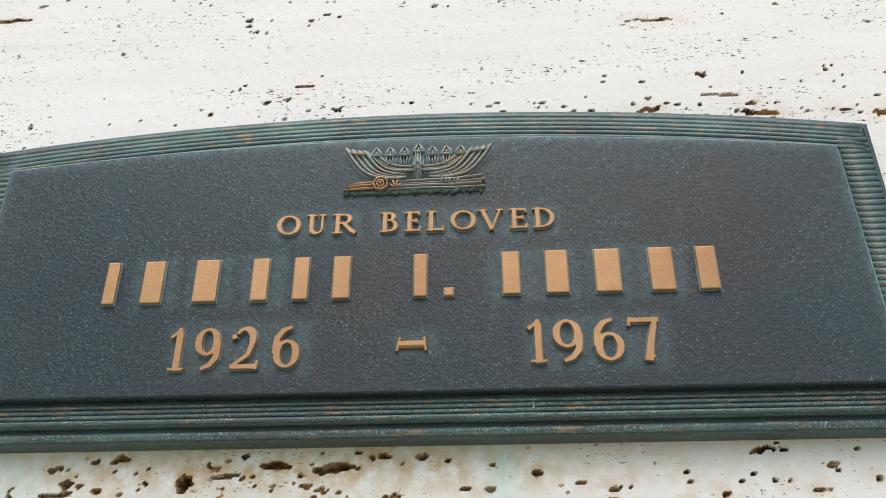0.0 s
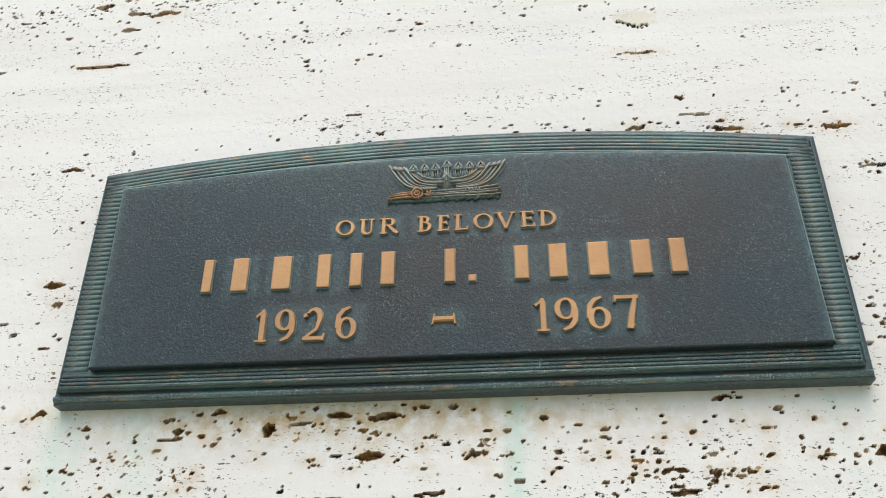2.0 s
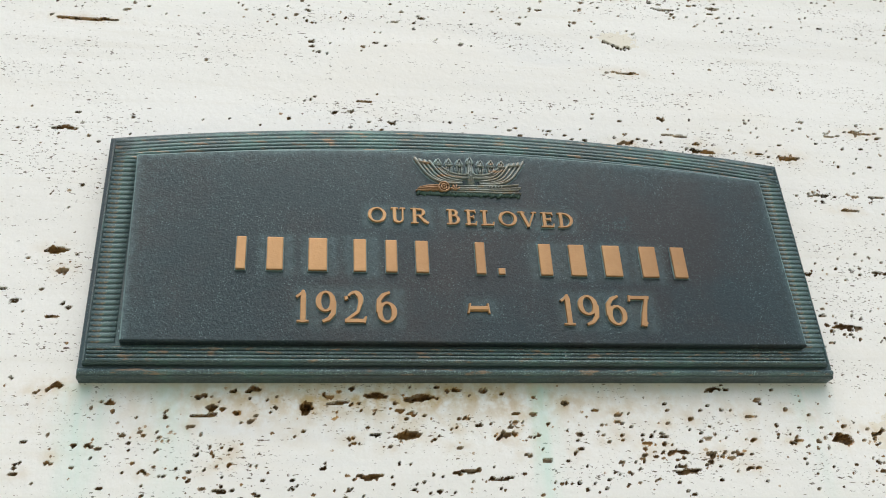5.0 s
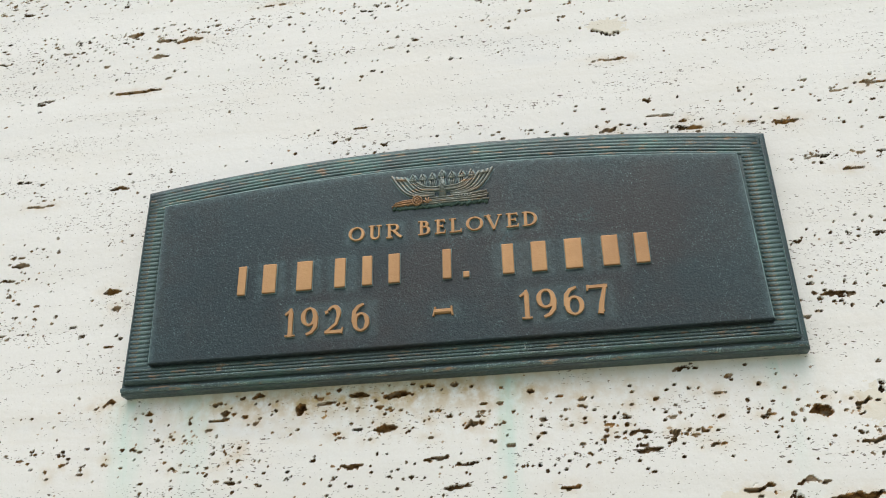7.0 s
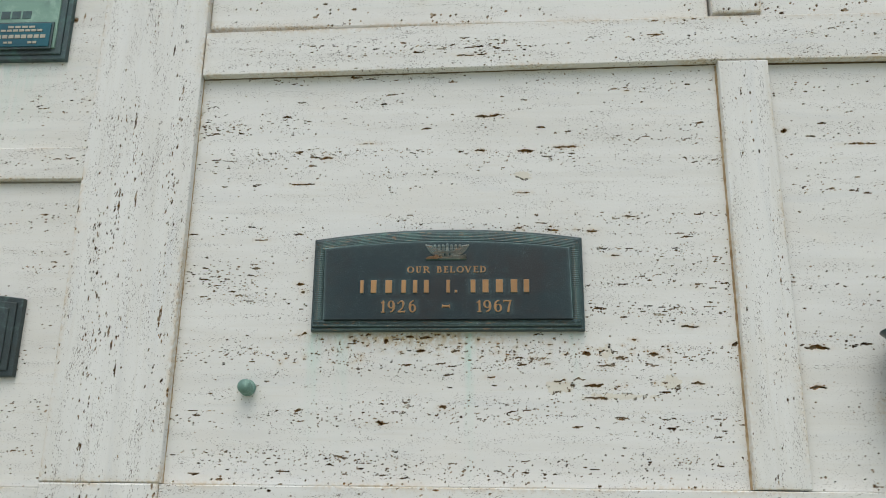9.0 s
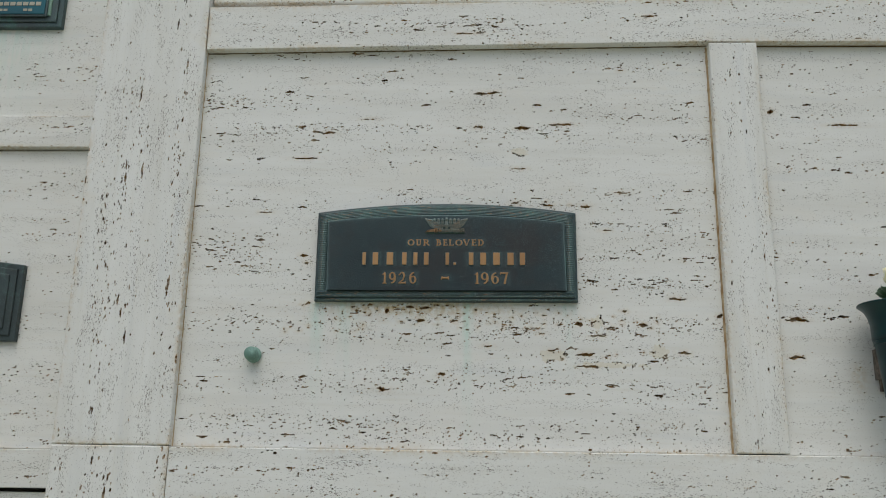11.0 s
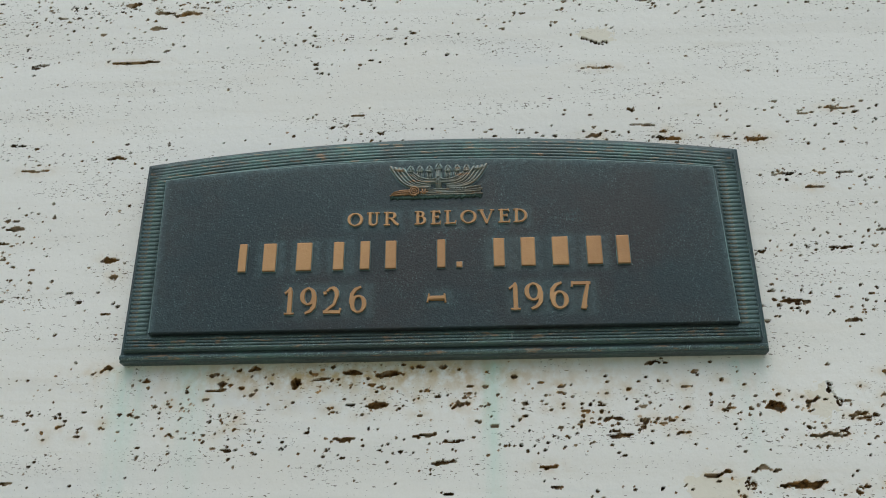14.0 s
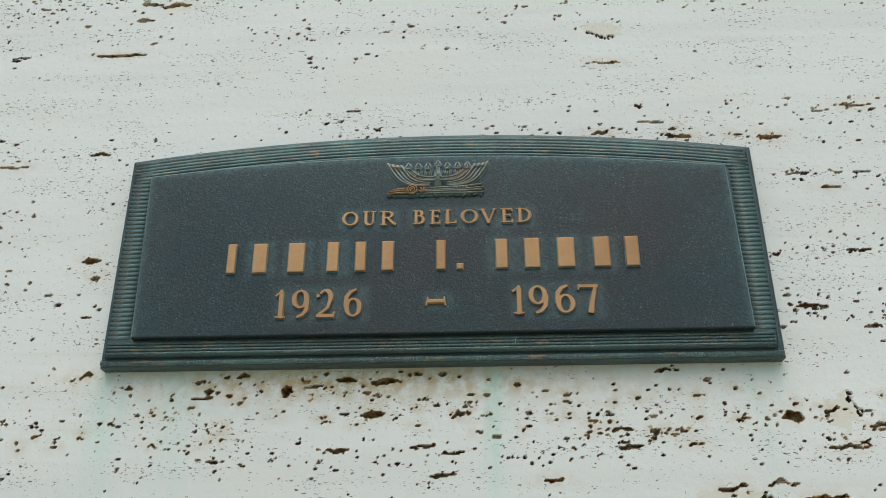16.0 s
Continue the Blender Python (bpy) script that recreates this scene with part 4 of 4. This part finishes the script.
rnd = random.Random(21)
ROWS = []                           # loose rows of small holes along the bedding under the plaque
for z, x0, x1, count in ((1.994, -0.20, 0.03, 13), (1.985, -0.14, 0.03, 6), (1.974, -0.16, 0.04, 12), (1.986, 0.04, 0.17, 9), (1.970, 0.02, 0.17, 12),
                         (1.962, -0.22, -0.11, 10), (1.977, 0.17, 0.30, 9), (1.969, 0.18, 0.26, 5), (1.930, 0.12, 0.30, 6), (2.139, -0.02, 0.19, 9)):
    for k in range(count):
        size = rnd.choice((0.5, 0.6, 0.8, 0.9, 1.3))
        ROWS.append((rnd.uniform(x0, x1), z + rnd.gauss(0, 0.0034), size * rnd.uniform(1.9, 4.4), size * rnd.uniform(1.4, 2.6)))

FILLS = ((0.206, 1.974, 0.009, 0.008), (0.142, 1.929, 0.015, 0.008), (0.285, 1.934, 0.011, 0.008), (0.224, 1.917, 0.036, 0.004), (0.104, 2.2195, 0.013, 0.005))


def plaque_stains(X, Z):
    """Runs of verdigris below the plaque, and rusty soil round the holes under its edge."""
    green = np.zeros_like(X)
    below = np.clip((2.0 - Z) / 0.004, 0, 1)
    for cx, wide, drop, much in ((-0.174, 0.009, 0.06, 0.75), (-0.135, 0.012, 0.055, 0.5), (0.030, 0.0065, 0.08, 0.9), (0.168, 0.009, 0.03, 0.7), (-0.04, 0.05, 0.03, 0.12)):
        green += much * np.exp(-((X - cx) / wide) ** 2) * below * np.exp(-np.clip(2.0 - Z, 0, 1) / drop)
    green += 0.45 * below * np.exp(-np.clip(2.0 - Z, 0, 1) / 0.004) * (np.abs(X) < 0.182)
    brown = 0.75 * np.exp(-((X + 0.04) / 0.11) ** 2 - ((Z - 1.993) / 0.009) ** 2) + 0.12 * np.exp(-(X / 0.2) ** 2 - ((Z - 1.985) / 0.02) ** 2)
    return brown, np.clip(green, 0, 0.9)


def green_stains(X, Z):
    return np.zeros_like(X), 0.5 * np.exp(-((X + 0.9) / 0.09) ** 2) * np.clip((2.64 - Z) / 0.01, 0, 1) * np.exp(-np.clip(2.64 - Z, 0, 1) / 0.1)


def vase_stains(X, Z):
    return 0.4 * np.exp(-((X - 0.545) / 0.010) ** 2 - ((Z - 1.905) / 0.02) ** 2), np.zeros_like(X)


slab("panel", wall_front, -0.3580, 0.3765, 1.8035, 2.3840, FACE, 0.035, 0.0016, 11, cover=0.0132, coarse=1.0, marks=15000, pits=PITS_ABOVE + PITS_BELOW + PITS_MORE + tuple(ROWS),
     fine=((-0.28, 0.376, 0.00084), (1.812, 2.384, 0.00080)), stains=plaque_stains, label="cream travertine crypt front, pitted along its bedding",
     fills=FILLS,
     clusters=((0.0, 1.978, 0.26, 0.020, 0.20), (-0.27, 1.98, 0.08, 0.016, 0.12), (0.02, 1.925, 0.14, 0.012, 0.14), (-0.05, 1.984, 0.16, 0.013, 0.2), (0.20, 1.972, 0.12, 0.010, 0.26), (0.20, 1.925, 0.11, 0.018, 0.14), (-0.24, 1.88, 0.12, 0.014, 0.12), (-0.20, 1.838, 0.14, 0.010, 0.14), (0.05, 1.83, 0.3, 0.010, 0.09),
               (-0.26, 2.06, 0.04, 0.03, 0.06), (0.27, 2.10, 0.10, 0.025, -0.14), (-0.05, 2.335, 0.25, 0.008, 0.12), (0.0, 2.150, 0.3, 0.014, -0.10), (0.0, 2.20, 0.4, 0.035, -0.18), (0.0, 1.945, 0.2, 0.012, -0.12)))
slab("panel", wall_front, 0.4420, 1.1700, 1.8035, 2.3820, FACE, 0.035, 0.0011, 12, marks=5500, cover=0.0085, coarse=1.0, xstep=0.01, fine=((0.442, 0.74, 0.0018), None), stains=vase_stains,
     pits=((0.471, 1.98, 36, 6), (0.466, 1.93, 24, 6), (0.459, 2.281, 10, 8), (0.56, 2.26, 60, 3)))
slab("panel", wall_front, -0.3555, 0.3705, 2.4560, 3.0300, FACE, 0.035, 0.0060, 13, cover=0.0124, coarse=1.5, xstep=0.002, fine=(None, (2.458, 2.65, 0.002)))
slab("panel", wall_front, 0.4440, 1.1700, 2.4560, 3.0300, FACE, 0.035, 0.0060, 14, cover=0.0124, coarse=1.6, xstep=0.002, fine=(None, (2.458, 2.65, 0.002)))
slab("panel", wall_front, -0.3555, 0.3785, 1.1500, 1.7285, FACE, 0.035, 0.0060, 15, cover=0.0124, coarse=1.5, xstep=0.002, fine=(None, (1.56, 1.728, 0.002)))
slab("panel", wall_front, 0.4490, 1.1700, 1.1500, 1.7285, FACE, 0.035, 0.0060, 16, cover=0.0124, coarse=1.6, xstep=0.002, fine=(None, (1.56, 1.728, 0.002)))


def lintel_lean(X):
    return np.clip((X - 0.01) / 0.365, -1.02, 1.0) * 0.0058


slab("lintel", wall_front, -0.3550, 1.1700, 2.3775, 2.4470, PROUD, 0.034, 0.0010, 21, cover=0.0190, coarse=1.05, xstep=0.01, fine=((-0.355, 0.74, 0.0017), None), pits=((0.026, 2.397, 57, 2), (0.29, 2.42, 24, 3)), lean=lintel_lean,
     clusters=((-0.05, 2.415, 0.16, 0.014, 0.15), (0.3, 2.425, 0.14, 0.012, 0.12)), label="travertine lintel strip")
for x0, x1 in ((-0.3555, 0.3745), (0.4435, 0.80)):
    # a dark strip in the angle under the lintel: gap shadow and dirt as colour
    bm = bmesh.new()
    runs = []
    for i in range(61):
        x = x0 + (x1 - x0) * i / 60
        z = 2.3775 + float(lintel_lean(np.array(x)))
        t = 0.0016 + 0.0009 * math.sin(x * 61) * math.sin(x * 173)
        runs.append([(x, 0.002, z + 0.001), (x, -0.0016, z + 0.001), (x, -0.0013, z - t * 0.5), (x, 0.002, z - t)])
    loft(bm, runs)
    part("joint", bm, JOINT_DIRT_SHADE, wall_front, "dark brown strip for the gap shadow and dirt under the lintel")
for x, z0, z1 in ((-0.3570, 1.8045, 2.3760), (0.3740, 1.8045, 2.3800)):
    # rusty dirt in the upright angle between the crypt front and the framing strip
    bm = bmesh.new()
    side = 1 if x < 0 else -1
    runs = []
    for i in range(81):
        z = z0 + (z1 - z0) * i / 80
        t = max(0.0002, 0.0009 + 0.0011 * math.sin(z * 83 + x) * math.sin(z * 211))
        runs.append([(x - side * 0.001, 0.002, z), (x - side * 0.001, -0.0012 - t, z), (x + side * (0.0008 + t * 0.3), -0.0010, z), (x + side * (0.0010 + t), 0.002, z)])
    loft(bm, runs)
    part("joint", bm, JOINT_RUST, wall_front, "rust-stained mortar joint")
slab("sill", wall_front, -0.3560, 1.1700, 1.7355, 1.8030, PROUD, 0.034, 0.0011, 22, cover=0.0124, coarse=1.3, xstep=0.01, fine=((-0.356, 0.74, 0.0018), None), label="travertine sill strip")
slab("pilaster", wall_front, -0.5120, -0.3565, 1.8048, 3.0300, PROUD, 0.400, 0.008, 23, upright=True, clusters=((-0.46, 2.1, 0.008, 0.35, 0.12), (-0.38, 2.15, 0.006, 0.3, 0.15)), cover=0.0140, coarse=1.15, xstep=0.0009, fine=(None, (1.8048, 2.56, 0.0017)), marks=4200, label="travertine pilaster with upright bedding")
slab("pilaster", wall_front, -0.5120, -0.3570, 1.1500, 1.8040, PROUD, 0.400, 0.0080, 24, upright=True, cover=0.0184, coarse=1.5, xstep=0.0013, fine=(None, (1.56, 1.802, 0.002)))
slab("mullion", wall_front, 0.3750, 0.4430, 1.8045, 2.3820, PROUD, 0.034, 0.0017, 25, upright=True, cover=0.0059, coarse=1.2, xstep=0.0010, marks=1700, label="narrow travertine mullion")
slab("mullion", wall_front, 0.3740, 0.4420, 2.4585, 3.0300, PROUD, 0.034, 0.0025, 26, upright=True, cover=0.0099, coarse=1.6)
slab("mullion", wall_front, 0.3800, 0.4470, 1.1500, 1.7290, PROUD, 0.034, 0.0025, 27, upright=True, cover=0.0099, coarse=1.6)

DEEP, DEEP_PROUD = 0.400, 0.386
slab("panel", wall_recess, -1.2500, -0.5140, 1.8110, 2.3735, DEEP, 0.435, 0.0014, 31, marks=7000, cover=0.0109, coarse=1.6, xstep=0.02, fine=((-1.0, -0.514, 0.0024), None))
slab("panel", wall_recess, -1.2500, -0.5140, 2.4420, 3.0300, DEEP, 0.435, 0.0080, 32, marks=3500, pits=((-0.585, 2.60, 26, 7), (-0.56, 2.535, 30, 3)), cover=0.0109, coarse=1.6, stains=green_stains, xstep=0.02, fine=((-1.0, -0.514, 0.0024), (2.442, 2.72, 0.0014)))
slab("panel", wall_recess, -1.2500, -0.5140, 1.1500, 1.7370, DEEP, 0.435, 0.0060, 33, cover=0.0109, coarse=2.0, xstep=0.0025, fine=(None, (1.56, 1.736, 0.0025)))
slab("lintel", wall_recess, -1.2500, -0.5140, 2.3760, 2.4405, DEEP_PROUD, 0.434, 0.0014, 34, cover=0.0174, coarse=1.5, xstep=0.02, fine=((-1.0, -0.514, 0.0022), None))
slab("sill", wall_recess, -1.2500, -0.5140, 1.7440, 1.8100, DEEP_PROUD, 0.434, 0.0014, 35, cover=0.0109, coarse=1.5, xstep=0.02, fine=((-1.0, -0.514, 0.0022), None))
